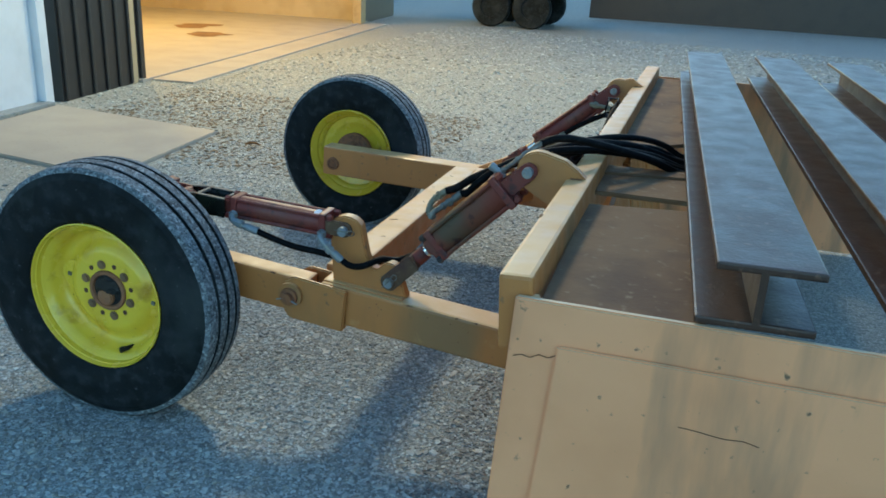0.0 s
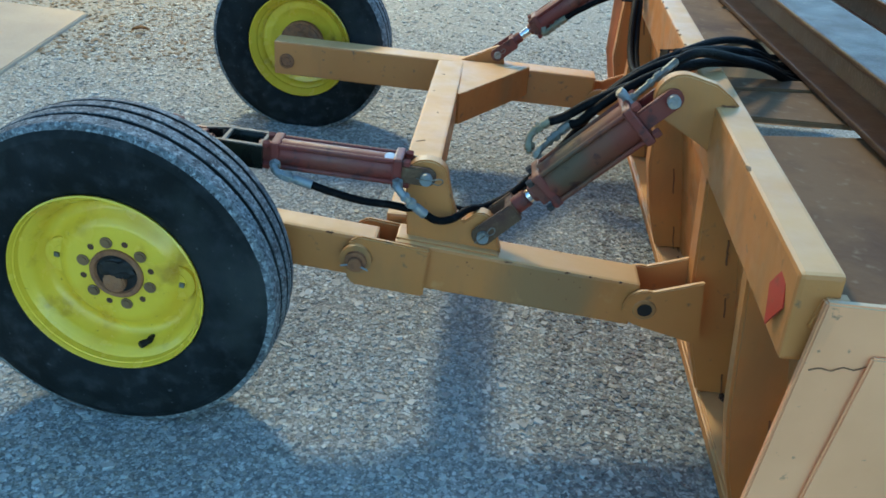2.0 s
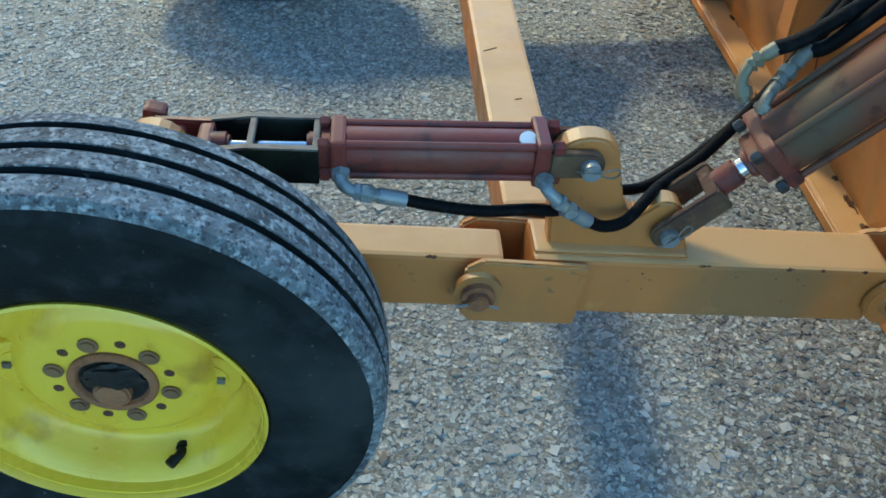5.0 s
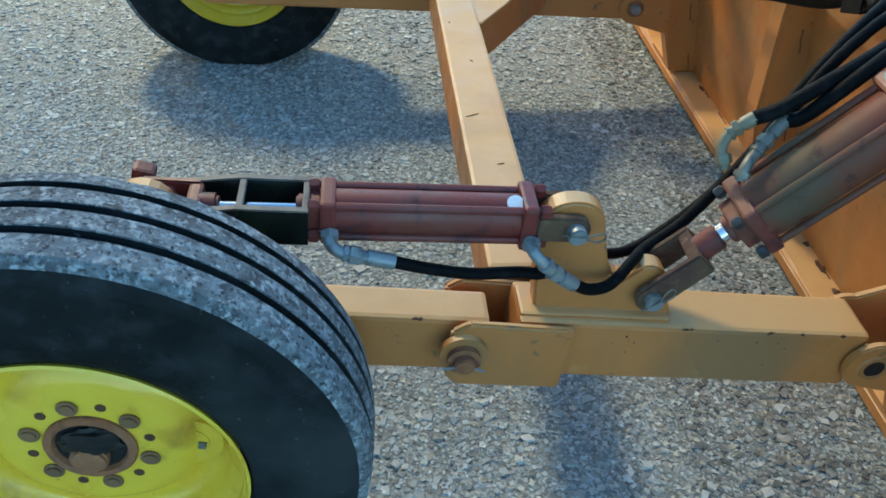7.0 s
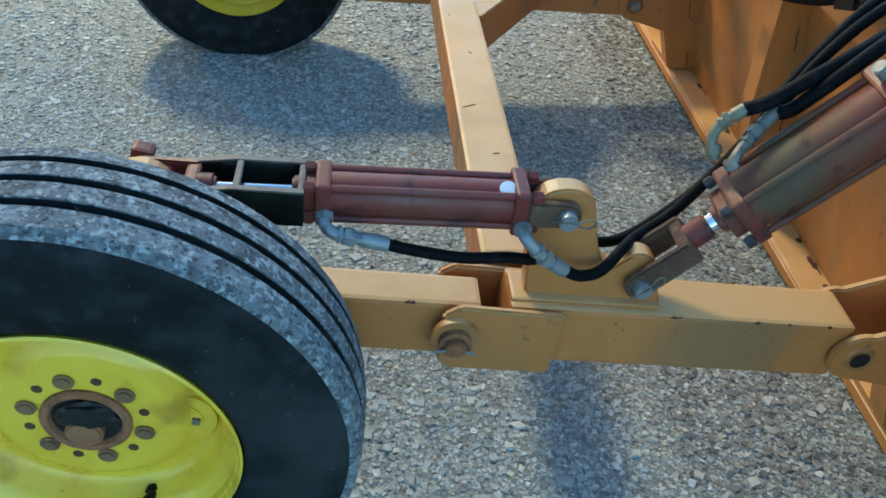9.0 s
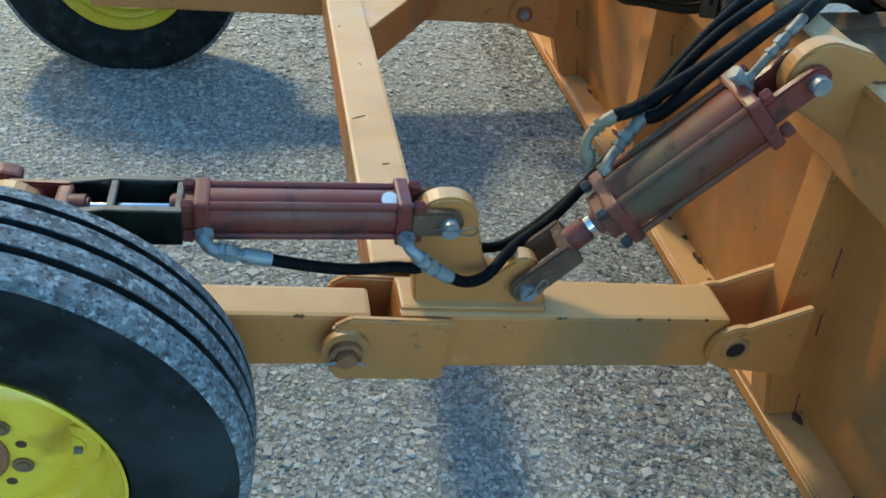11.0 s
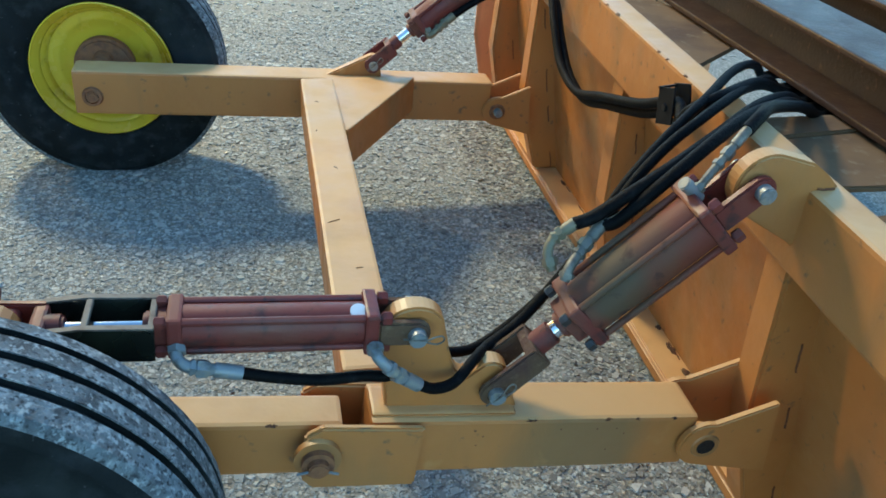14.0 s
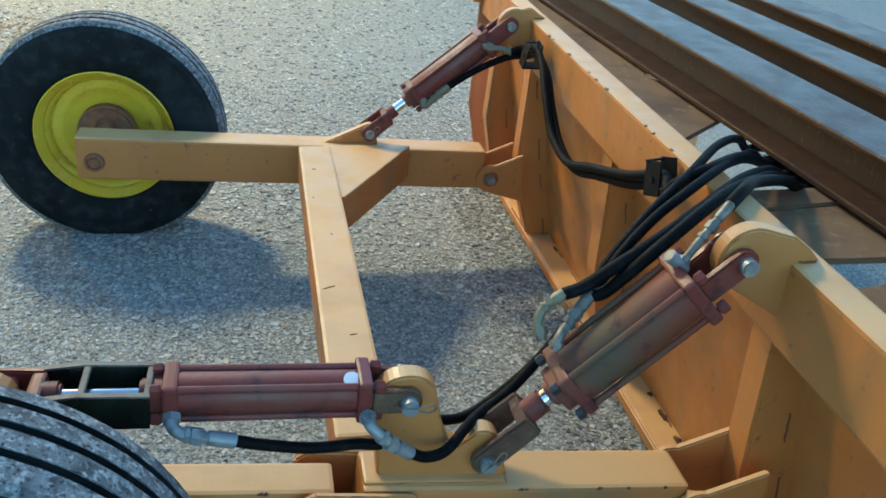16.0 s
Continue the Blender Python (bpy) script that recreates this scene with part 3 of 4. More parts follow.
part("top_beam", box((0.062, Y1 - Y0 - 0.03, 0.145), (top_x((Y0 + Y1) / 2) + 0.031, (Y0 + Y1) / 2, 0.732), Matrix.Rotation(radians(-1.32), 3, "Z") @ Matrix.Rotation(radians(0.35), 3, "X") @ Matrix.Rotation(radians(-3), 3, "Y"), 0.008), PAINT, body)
ledge = prism([(1.005, 0.030), (1.005, 0.058), (1.012, 0.064), (1.085, 0.064), (1.13, 0.058), (1.13, 0.030)], Y0 + 0.014, Y1 - 0.014, "y", 0.003)
part("ledge", ledge, PAINT, body)
part("back_panel", prism([(1.085, 0.060), (1.098, 0.060), (1.060, 0.27), (0.985, 0.66), (0.972, 0.66), (1.047, 0.27)], Y0 + 0.014, Y1 - 0.014, "y", 0.0), PAINT, body)


def seam(owner, a, b):
    """An uneven rusty weld bead from a to b."""
    a, b = Vector(a), Vector(b)
    pts = [a.lerp(b, k / 5) + Vector([random.uniform(-0.0012, 0.0012) for _ in range(3)]) for k in range(6)]
    part("weld_bead", tube(pts, 0.0020, 6, 2), WELD, owner)


RIBS = (-0.40, 0.015, 0.745, 1.475, 1.90)
for y in RIBS:
    h = 0.034 if y > -0.3 else 0.02
    rib = [(1.002, 0.066), (0.962, 0.19), (0.930, 0.34), (top_x(y) + 0.012, 0.672), (0.99, 0.672), (1.055, 0.27), (1.092, 0.066)]
    part("rib", prism(rib, y - h, y + h, "y", 0.006), PAINT, body)
    part("rib_foot", box((0.085, 0.15, 0.012), (1.047, y + 0.10, 0.070), None, 0.003), PAINT, body)
    for side in (-1, 1):
        z = 0.10
        while z < 0.6:
            n = 0.05 + 0.04 * random.random()
            x = 1.080 - 0.19 * (z - 0.06) if z > 0.27 else 1.081 - 0.17 * (z - 0.06)
            seam(body, (x - 0.012, y + side * (h + 0.001), z - n / 2), (x - 0.012 - 0.17 * n, y + side * (h + 0.001), z + n / 2))
            z += n + 0.06 + 0.12 * random.random()
y = Y0 + 0.06
while y < Y1 - 0.1:
    n = 0.03 + 0.05 * random.random()
    if all(abs(y - r) > 0.05 for r in RIBS):
        seam(body, (1.078, y, 0.066), (1.077, y + n, 0.066))
    y += n + 0.07 + 0.14 * random.random()
# hinge lugs to the frame
for y, px, pz, outer in ((BY, 0.821, 0.326, -1), (FY, 0.837, 0.290, -1)):
    for k, (a, c) in enumerate(((y - 0.064, y - 0.050), (y + 0.050, y + 0.064))):
        side = [(0.940, pz + 0.085)] + arc(px, pz, 0.048, 75, 250, 12) + [(0.962, pz - 0.085)]
        part("hinge_lug", prism(side, a, c, "y", 0.003), PAINT, body)
    bush = lathe([(0.017, y - 0.067), (0.024, y - 0.067), (0.027, y - 0.0635), (0.017, y - 0.063)], 24)
    near = y < 1
    bush_ob = smooth(part("bushing", bush, PAINT if near else RUST, body, "bare pin bushing" if near else "rusty bushing ring"))
    bush_ob.location = (px, 0, pz)
    if near:
        # solid black plug painted in place of the shade inside the open bore
        smooth(part("pin_bore", rod((px, y - 0.0665, pz), (px, y - 0.048, pz), 0.0172, 24), GREASE_AND_BORE, body, "black plug standing in for the shade of the empty pin bore"))
    else:
        smooth(part("hinge_bolt", rod((px, y - 0.084, pz), (px, y - 0.048, pz), 0.0135, 18, 0.003), ZINC, body, "dull grey hinge bolt"))
        smooth(part("bolt_end", rod((px, y + 0.048, pz), (px, y + 0.07, pz), 0.0135, 18, 0.003), RUST, body))
# round lugs for the cylinders' upper pins
UPPIN = (0.793, 0.809)
FAR_UPPIN = (0.850, 0.787)
for y, (px, pz) in ((-0.005, UPPIN), (1.48, FAR_UPPIN)):
    fx = top_x(y)
    disc = [(fx + 0.02, pz - 0.125), (fx - 0.012, pz - 0.10)] + arc(px + 0.020, pz - 0.004, 0.053, 245, 72, 18) + [(fx - 0.008, 0.842), (fx + 0.022, 0.822), (fx + 0.046, 0.800 + 0.006 * y), (fx + 0.046, 0.77)]
    part("cylinder_lug", prism(disc, y - 0.016, y + 0.016, "y", 0.004), PAINT, body, "rounded tan lug plate")
    seam(body, (fx + 0.006, y - 0.018, 0.801 + 0.006 * y), (fx + 0.035, y - 0.018, 0.801 + 0.006 * y))
# end plates, each with an overlay that leaves a step behind and above
for y, s in ((Y0, -1), (Y1, 1)):
    k = 0.0 if s < 0 else 0.05
    side = [(0.995, 0.004), (2.0, 0.004), (2.0, 0.766), (0.905 + k / 2, 0.766), (0.880 + k, 0.30), (0.893 + k, 0.24)]
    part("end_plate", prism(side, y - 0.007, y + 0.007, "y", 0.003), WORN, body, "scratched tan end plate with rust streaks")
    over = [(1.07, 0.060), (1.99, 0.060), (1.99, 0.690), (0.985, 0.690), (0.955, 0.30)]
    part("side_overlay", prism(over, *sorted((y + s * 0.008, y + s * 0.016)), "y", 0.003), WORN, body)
    part("skid_edge", prism([(0.985, 0.0), (2.01, 0.0), (2.01, 0.058), (0.985, 0.058)], *sorted((y + s * 0.008, y + s * 0.026)), "y", 0.004), CUTTING, body, "dark rusty skid edge")
    part("corner_cap", prism([(0.897, 0.712), (0.935, 0.712), (0.945, 0.762), (0.907, 0.762)], *sorted((y - s * 0.03, y - s * 0.008)), "y", 0.003), PAINT, body)
dia = [(0.0, -0.052), (0.034, 0.0), (0.0, 0.052), (-0.034, 0.0)]
d = prism(dia, -0.001, 0.001, "y", 0.0)
bmesh.ops.transform(d, matrix=Matrix.Translation((top_x(Y0 + 0.075) - 0.003, Y0 + 0.075, 0.722)) @ Matrix.Rotation(radians(90), 4, "Z") @ Matrix.Rotation(radians(4), 4, "X"), verts=d.verts)
part("reflector", d, REFLECT, body, "red diamond reflector sticker")
for (x1, z1), (x2, z2) in (((1.18, 0.33), (1.42, 0.27)), ((1.62, 0.52), (1.78, 0.46)), ((1.20, 0.58), (1.33, 0.575)), ((1.38, 0.20), (1.46, 0.19)), ((0.91, 0.655), (0.985, 0.668))):
    pts = [(x1 + (x2 - x1) * k / 5, Y0 - 0.0165 + (0.008 if x1 < 1 else 0), z1 + (z2 - z1) * k / 5 + random.uniform(-0.004, 0.004)) for k in range(6)]
    part("scratch", tube(pts, 0.0010, 5, 2), WELD, body)
# chipped paint along the beam's top edge
for k in range(14):
    y = random.uniform(-0.35, 1.9)
    bm = bmesh.new()
    bmesh.ops.create_icosphere(bm, subdivisions=2, radius=1.0)
    for v in bm.verts:
        v.co *= 0.75 + 0.6 * noise.noise(v.co * 1.7 + Vector((k, 0, 0)))
    size = Vector((random.uniform(0.003, 0.008), random.uniform(0.005, 0.018), random.uniform(0.0025, 0.004)))
    bmesh.ops.scale(bm, vec=size, verts=bm.verts)
    bmesh.ops.translate(bm, vec=(top_x(y) + 0.0005, y, 0.8015 + 0.0061 * (y - 0.735)), verts=bm.verts)
    smooth(part("paint_chip", bm, WELD if k % 3 else DUSTY, body))
# clumps of dirt that lie on the ledge against the back panel
for k in range(22):
    y = random.uniform(-0.3, 1.85)
    clump = bmesh.new()
    bmesh.ops.create_icosphere(clump, subdivisions=2, radius=1.0)
    for v in clump.verts:
        v.co *= 0.75 + 0.7 * noise.noise(v.co * 1.6 + Vector((k, 2, 5)))
    bmesh.ops.scale(clump, vec=(random.uniform(0.004, 0.010), random.uniform(0.006, 0.030), random.uniform(0.003, 0.007)), verts=clump.verts)
    bmesh.ops.translate(clump, vec=(random.uniform(1.064, 1.078), y, 0.066), verts=clump.verts)
    smooth(part("dirt_clump", clump, RUST_DARK if k % 2 else DIRTY, body))
# dusty inner shelf behind the top beam, open towards the middle
part("inner_shelf", prism([(0.955, 0.56), (0.975, 0.56), (1.22, 0.76), (1.22, 1.00), (1.15, 1.02), (1.125, 1.06), (1.16, 1.12), (1.22, 1.13), (1.22, 1.54), (1.14, 1.57), (1.115, 1.66), (1.15, 1.73), (1.22, 1.74), (1.22, Y1 - 0.02), (0.955, Y1 - 0.02)], 0.748, 0.760, "z", 0.0), DUSTY, body, "dusty brown inner plate with ragged openings")
part("inner_shelf", prism([(0.942, Y0 + 0.02), (1.22, Y0 + 0.02), (1.22, 0.02), (0.942, -0.03)], 0.735, 0.747, "z", 0.002), DUSTY, body, "dusty brown inner plate")
part("inner_bridge", prism([(0.942, 0.06), (1.22, 0.06), (1.22, 0.27), (0.942, 0.23)], 0.744, 0.756, "z", 0.003), DUSTY, body, "dusty tan bridge plate behind the top beam")
part("inner_shelf", prism([(0.942, 0.23), (1.22, 0.27), (1.22, 0.335), (0.942, 0.315)], 0.750, 0.762, "z", 0.003), DUSTY, body, "dusty brown inner plate")


# ---- brown steel beams across the box ----
def steel_beam(x):
    """An I-shaped rolled beam along y."""
    w, h, n = 0.165, 0.110, Y1 - Y0 + 0.15
    t = machine("steel_beam", "brown rolled steel beam lying across the scraper box", "steel beam", "brown beams on the box", m=Matrix.Translation((x, Y0 + n / 2, 0.768)) @ Matrix.Rotation(radians(2.1), 4, "Z"))
    part("web", box((0.012, n, h - 0.02), (0.074, 0, h / 2), None, 0.0), BROWN, t)
    part("lower_flange", box((w + 0.02, n, 0.014), (w / 2 - 0.010, 0, 0.007), None, 0.004), BROWN, t)
    part("upper_flange", box((w, n, 0.014), (w / 2, 0, h - 0.007), None, 0.004), BROWN, t)


for x in (1.162, 1.480, 1.800):
    steel_beam(x)


# ---- hydraulic cylinders ----
def hydraulic_cylinder(name, label, rod_pin, base_pin, y, low, high, r, cap, material_barrel, clevis=0.10, base_clip=False, nut=None, base=(0.026, RED)):
    """Rod-end pin, base pin (x, z), the plane y; low and high: where the end caps sit, from the rod pin."""
    nut, strap = nut or RED, DIRTY if nut else RED
    dx, dz = base_pin[0] - rod_pin[0], base_pin[1] - rod_pin[1]
    length = math.hypot(dx, dz)
    m = Matrix.Translation((rod_pin[0], y, rod_pin[1])) @ Matrix.Rotation(-math.atan2(dz, dx), 4, "Y")
    t = machine(name, label, "hydraulic cylinder", "hydraulic cylinders of the scraper", m=m)
    smooth(part("barrel", rod((low, 0, 0), (high, 0, 0), r, 40), material_barrel, t))
    for x, big in ((low, 1.0), (high, 1.07)):
        part("end_cap", box((0.021, cap * big, cap * big), (x, 0, 0), None, 0.005), RED, t)
    k = cap / 2 - 0.0085
    for a in (-1, 1):
        for c in (-1, 1):
            smooth(part("tie_rod", rod((low - 0.016, a * k, c * k), (high + 0.022, a * k, c * k), 0.0058, 10), material_barrel, t))
            part("tie_nut", rod((low - 0.026, a * k, c * k), (low - 0.012, a * k, c * k), 0.0095, 6, 0.0015), nut, t)
            part("tie_nut", rod((high + 0.013, a * k, c * k), (high + 0.028, a * k, c * k), 0.0105, 6, 0.0015), RED, t)
    part("gland", box((0.024, cap * 0.62, cap * 0.62), (low - 0.020, 0, 0), None, 0.004), RED, t)
    smooth(part("rod_seal", rod((low - 0.042, 0, 0), (low - 0.03, 0, 0), 0.022, 24, 0.003), RED, t))
    smooth(part("piston_rod", rod((clevis - 0.01, 0, 0), (low, 0, 0), 0.0095 if base_clip else 0.0155, 24), STEEL, t, "bright chromed piston rod"))
    smooth(part("rod_end", rod((clevis * 0.6, 0, 0), (clevis, 0, 0), 0.020, 20, 0.004), RED, t))
    part("clevis_bridge", box((0.020, 0.060, 0.040), (clevis * 0.66, 0, 0), None, 0.005), strap, t)
    for a in (-1, 1):
        fork = [(clevis * 0.74, -0.022), (clevis * 0.74, 0.022)] + arc(0, 0, 0.026, 110, 250, 8)
        part("clevis_strap", prism(fork, a * 0.030 - 0.006, a * 0.030 + 0.006, "y", 0.003), strap, t, "brown clevis strap")
        end = [(high + 0.01, -base[0]), (high + 0.01, base[0])] + arc(length, 0, base[0], 80, -80, 8)
        part("base_strap", prism(end, a * 0.027 - 0.007, a * 0.027 + 0.007, "y", 0.003), base[1], t)
    for x in (0.0, length):
        smooth(part("clevis_pin", rod((x, -0.050, 0), (x, 0.046, 0), 0.0135, 20, 0.002), ZINC, t, "zinc plated pin"))
        if x and not base_clip:
            continue
        clip = tube([(x - 0.022, -0.046, 0.002), (x + 0.008, -0.052, 0.004), (x + 0.024, -0.050, 0.008), (x + 0.034, -0.050, 0.009), (x + 0.037, -0.050, 0.002), (x + 0.028, -0.050, -0.005), (x + 0.012, -0.052, 0.0)], 0.0014, 6, 5)
        part("hairpin_clip", clip, WORN_ZINC, t)
    return t


blade_cylinder = hydraulic_cylinder("hydraulic_cylinder", "dark red tie-rod hydraulic cylinder tilted up to the box", LUGPIN, UPPIN, -0.005, 0.182, 0.414, 0.045, 0.090, DULL_RED, 0.130, nut=BOLT, base=(0.022, RED))
far_cylinder = hydraulic_cylinder("hydraulic_cylinder", "dark red hydraulic cylinder on the far beam", (0.432, 0.432), FAR_UPPIN, 1.48, 0.190, 0.455, 0.041, 0.084, RED, 0.11)
arm_cylinder = hydraulic_cylinder("hydraulic_cylinder", "maroon tie-rod hydraulic cylinder lying above the wheel arm", (-0.262, 0.612), PIN, -0.005, 0.233, 0.503, 0.0305, 0.066, RED, 0.09, True, base=(0.021, DIRTY))
# white round sticker on the arm cylinder
tilt = Vector((0, -0.40, 0.916))
st = rod(Vector((0.484, 0, 0)) + tilt * 0.0305, Vector((0.484, 0, 0)) + tilt * 0.0335, 0.0125, 20, 0.0008)
part("sticker", st, PAPER, arm_cylinder, "small white round sticker")


# black stroke-limiting channel round the arm cylinder's rod
def rod_stop():
    m = Matrix.Translation((-0.262, -0.005, 0.614)) @ Matrix.Rotation(math.atan2(0.036, 0.579), 4, "Y")
    t = machine("rod_lock_channel", "glossy black steel channel lock round the cylinder rod", "cylinder lock", m=m)
    for a in (-1, 1):
        panel = [(0.208, -0.029), (0.085, -0.029), (0.050, -0.018), (-0.005, -0.010), (-0.008, 0.008), (0.030, 0.013), (0.115, 0.025), (0.208, 0.025)]
        part("side_plate", prism(panel, a * 0.035 - 0.004, a * 0.035 + 0.004, "y", 0.001), SLEEVE, t)
        edge = [(0.208, 0.0252), (0.115, 0.0252), (0.030, 0.0132), (-0.008, 0.0082), (-0.008, 0.0102), (0.030, 0.0160), (0.115, 0.0282), (0.208, 0.0282)]
        part("top_edge", prism(edge, a * 0.035 - 0.0046, a * 0.035 + 0.0046, "y", 0.0), SLEEVE_EDGE, t, "bare grey plate edge")
    for x in (0.120, 0.204):
        part("cross_strap", box((0.009, 0.064, 0.008), (x, 0, 0.023), None, 0.002), SLEEVE_EDGE, t)
    part("floor_plate", box((0.13, 0.064, 0.005), (0.142, 0, -0.0255), None, 0.001), SLEEVE, t)
    smooth(part("lock_pin", rod((0.022, -0.046, 0.004), (0.022, 0.042, 0.004), 0.012, 20, 0.003), RED, t, "dark red round cross pin"))
    smooth(part("pin_collar", lathe([(0.0125, -0.049), (0.018, -0.049), (0.019, -0.041), (0.0125, -0.041)], 24), RED, t)).location = (0.022, 0, 0.004)
    part("pin_head", box((0.030, 0.028, 0.026), (-0.014, 0.050, 0.014), Matrix.Rotation(radians(12), 3, "Y"), 0.006), RED, t)
    return t


rod_stop()


# ---- hoses ----
def hose(points, ends, label, r=0.0105):
    """A black hydraulic hose; ends: for each end the run of its fitting, from its port to the hose, and a material."""
    h = machine("hydraulic_hose", label, "hose", "hydraulic hoses")
    smooth(part("rubber_hose", tube(points, r), HOSE, h))
    for run, mat, *wide in ends:
        r = wide[0] if wide else r
        fit_ob = smooth(part("hose_fitting", tube(run, r * 1.0, 14, 6), mat, h, "zinc plated hose fitting"), 45)
        pts = [Vector(p) for p in run]
        a, b = pts[-2], pts[-1]
        crimp = rod(a.lerp(b, 0.25), b + (b - a) * 0.15, r * 1.26, 18, 0.001)
        smooth(part("crimp_sleeve", crimp, mat, fit_ob))
        for p, q, u, v, wide in ((a, b, -0.30, 0.10, 1.5), (pts[-3], a, 0.15, 0.42, 1.42), (pts[0], pts[1], 0.25, 0.75, 1.5)):
            part("hex_nut", rod(p.lerp(q, u), p.lerp(q, v), r * wide, 6, 0.0012), mat, fit_ob)
    return h


E1 = [(-0.027, -0.030, 0.590), (-0.027, -0.050, 0.582), (-0.014, -0.060, 0.574), (0.010, -0.060, 0.567), (0.052, -0.058, 0.555)]
hose([E1[-1], (0.1, -0.056, 0.540), (0.165, -0.050, 0.523), (0.23, -0.036, 0.512), (0.275, -0.03, 0.506), (0.3, 0.03, 0.5), (0.36, 0.045, 0.478), (0.42, 0.058, 0.468), (0.48, 0.072, 0.498), (0.545, 0.085, 0.556), (0.605, 0.102, 0.635), (0.655, 0.125, 0.717), (0.71, 0.155, 0.77), (0.78, 0.205, 0.804), (0.86, 0.272, 0.824), (0.95, 0.365, 0.830), (1.03, 0.442, 0.818), (1.095, 0.503, 0.792), (1.143, 0.543, 0.756), (1.19, 0.57, 0.749), (1.33, 0.57, 0.742)],
     [(E1, ZINC)], "black hydraulic hose sagging under the maroon cylinder", 0.0088)
E2 = [(0.243, -0.035, 0.573), (0.246, -0.058, 0.568), (0.258, -0.066, 0.556), (0.280, -0.066, 0.534), (0.306, -0.062, 0.512)]
hose([E2[-1], (0.335, -0.058, 0.496), (0.368, -0.048, 0.497), (0.405, -0.015, 0.510), (0.44, 0.03, 0.498), (0.5, 0.056, 0.527), (0.565, 0.08, 0.595), (0.625, 0.1, 0.672), (0.68, 0.122, 0.747), (0.74, 0.152, 0.792), (0.81, 0.192, 0.818), (0.9, 0.262, 0.828), (0.99, 0.350, 0.814), (1.06, 0.412, 0.800), (1.10, 0.447, 0.782), (1.143, 0.480, 0.756), (1.19, 0.50, 0.749), (1.33, 0.50, 0.742)],
     [(E2, ZINC)], "black hydraulic hose looping round the pivot lug", 0.0088)
C1 = [(0.525, 0.028, 0.640), (0.520, 0.046, 0.662), (0.528, 0.056, 0.678), (0.542, 0.060, 0.690), (0.560, 0.060, 0.704)]
hose([C1[-1], (0.59, 0.058, 0.718), (0.642, 0.06, 0.755), (0.718, 0.086, 0.788), (0.816, 0.148, 0.808), (0.937, 0.236, 0.822), (1.06, 0.335, 0.796), (1.143, 0.400, 0.756), (1.19, 0.42, 0.749), (1.33, 0.42, 0.742)],
     [(C1, BRASSY, 0.0082)], "thick black hydraulic hose from the tilted cylinder's lower cap")
C2 = [(0.536, 0.002, 0.640), (0.542, 0.008, 0.656), (0.556, 0.022, 0.667), (0.578, 0.040, 0.682), (0.603, 0.054, 0.704)]
hose([C2[-1], (0.624, 0.05, 0.712), (0.66, 0.046, 0.753), (0.72, 0.064, 0.796), (0.8, 0.112, 0.824), (0.9, 0.192, 0.826), (1.04, 0.300, 0.800), (1.143, 0.375, 0.756), (1.19, 0.395, 0.749), (1.33, 0.395, 0.742)],
     [(C2, WORN_ZINC, 0.0082)], "thick black hydraulic hose beside the tilted cylinder")
C3 = [(0.712, 0.004, 0.785), (0.727, 0.012, 0.798), (0.746, 0.023, 0.814), (0.772, 0.037, 0.836), (0.802, 0.054, 0.861)]
upper_hose = hose([C3[-1], (0.838, 0.082, 0.872), (0.885, 0.130, 0.864), (0.98, 0.21, 0.832), (1.07, 0.285, 0.795), (1.143, 0.338, 0.756), (1.19, 0.35, 0.749), (1.33, 0.35, 0.742)],
     [(C3, WORN_ZINC, 0.0066)], "black hydraulic hose from the tilted cylinder's upper cap")
elbow = rod((0.688, 0.0, 0.806), (0.700, 0.002, 0.797), 0.0105, 18, 0.002)
rod((0.697, 0.002, 0.799), (0.724, 0.006, 0.776), 0.0092, 16, 0.001, elbow)
rod((0.708, 0.004, 0.790), (0.712, 0.002, 0.762), 0.0105, 6, 0.001, elbow)
smooth(part("port_elbow", elbow, ZINC, upper_hose, "zinc plated port elbow"))
F1 = [(0.590, 1.455, 0.555), (0.600, 1.440, 0.530), (0.620, 1.437, 0.548), (0.645, 1.437, 0.572), (0.668, 1.438, 0.592)]
hose([F1[-1], (0.72, 1.436, 0.630), (0.79, 1.43, 0.672), (0.85, 1.42, 0.700), (0.888, 1.38, 0.715), (0.893, 1.29, 0.742), (0.888, 1.17, 0.722), (0.876, 1.06, 0.662), (0.872, 0.95, 0.602), (0.87, 0.82, 0.586), (0.87, 0.68, 0.630), (0.872, 0.50, 0.690), (0.875, 0.375, 0.752), (0.852, 0.315, 0.752), (0.842, 0.275, 0.785), (0.90, 0.278, 0.822), (1.03, 0.385, 0.800), (1.143, 0.47, 0.756), (1.19, 0.48, 0.749), (1.33, 0.48, 0.742)],
     [(F1, BRASSY)], "black hydraulic hose drooping across the box back")
F2 = [(0.775, 1.445, 0.725), (0.790, 1.430, 0.730), (0.766, 1.422, 0.728), (0.835, 1.418, 0.722), (0.850, 1.415, 0.717)]
hose([F2[-1], (0.878, 1.39, 0.735), (0.885, 1.29, 0.765), (0.874, 1.18, 0.742), (0.860, 1.08, 0.686), (0.853, 0.97, 0.618), (0.850, 0.83, 0.602), (0.852, 0.69, 0.648), (0.858, 0.51, 0.708), (0.862, 0.375, 0.770), (0.842, 0.310, 0.765), (0.834, 0.270, 0.800), (0.89, 0.270, 0.828), (1.02, 0.375, 0.808), (1.143, 0.46, 0.756), (1.19, 0.47, 0.749), (1.33, 0.47, 0.742)],
     [(F2, BRASSY, 0.009)], "second black hydraulic hose drooping across the box back")


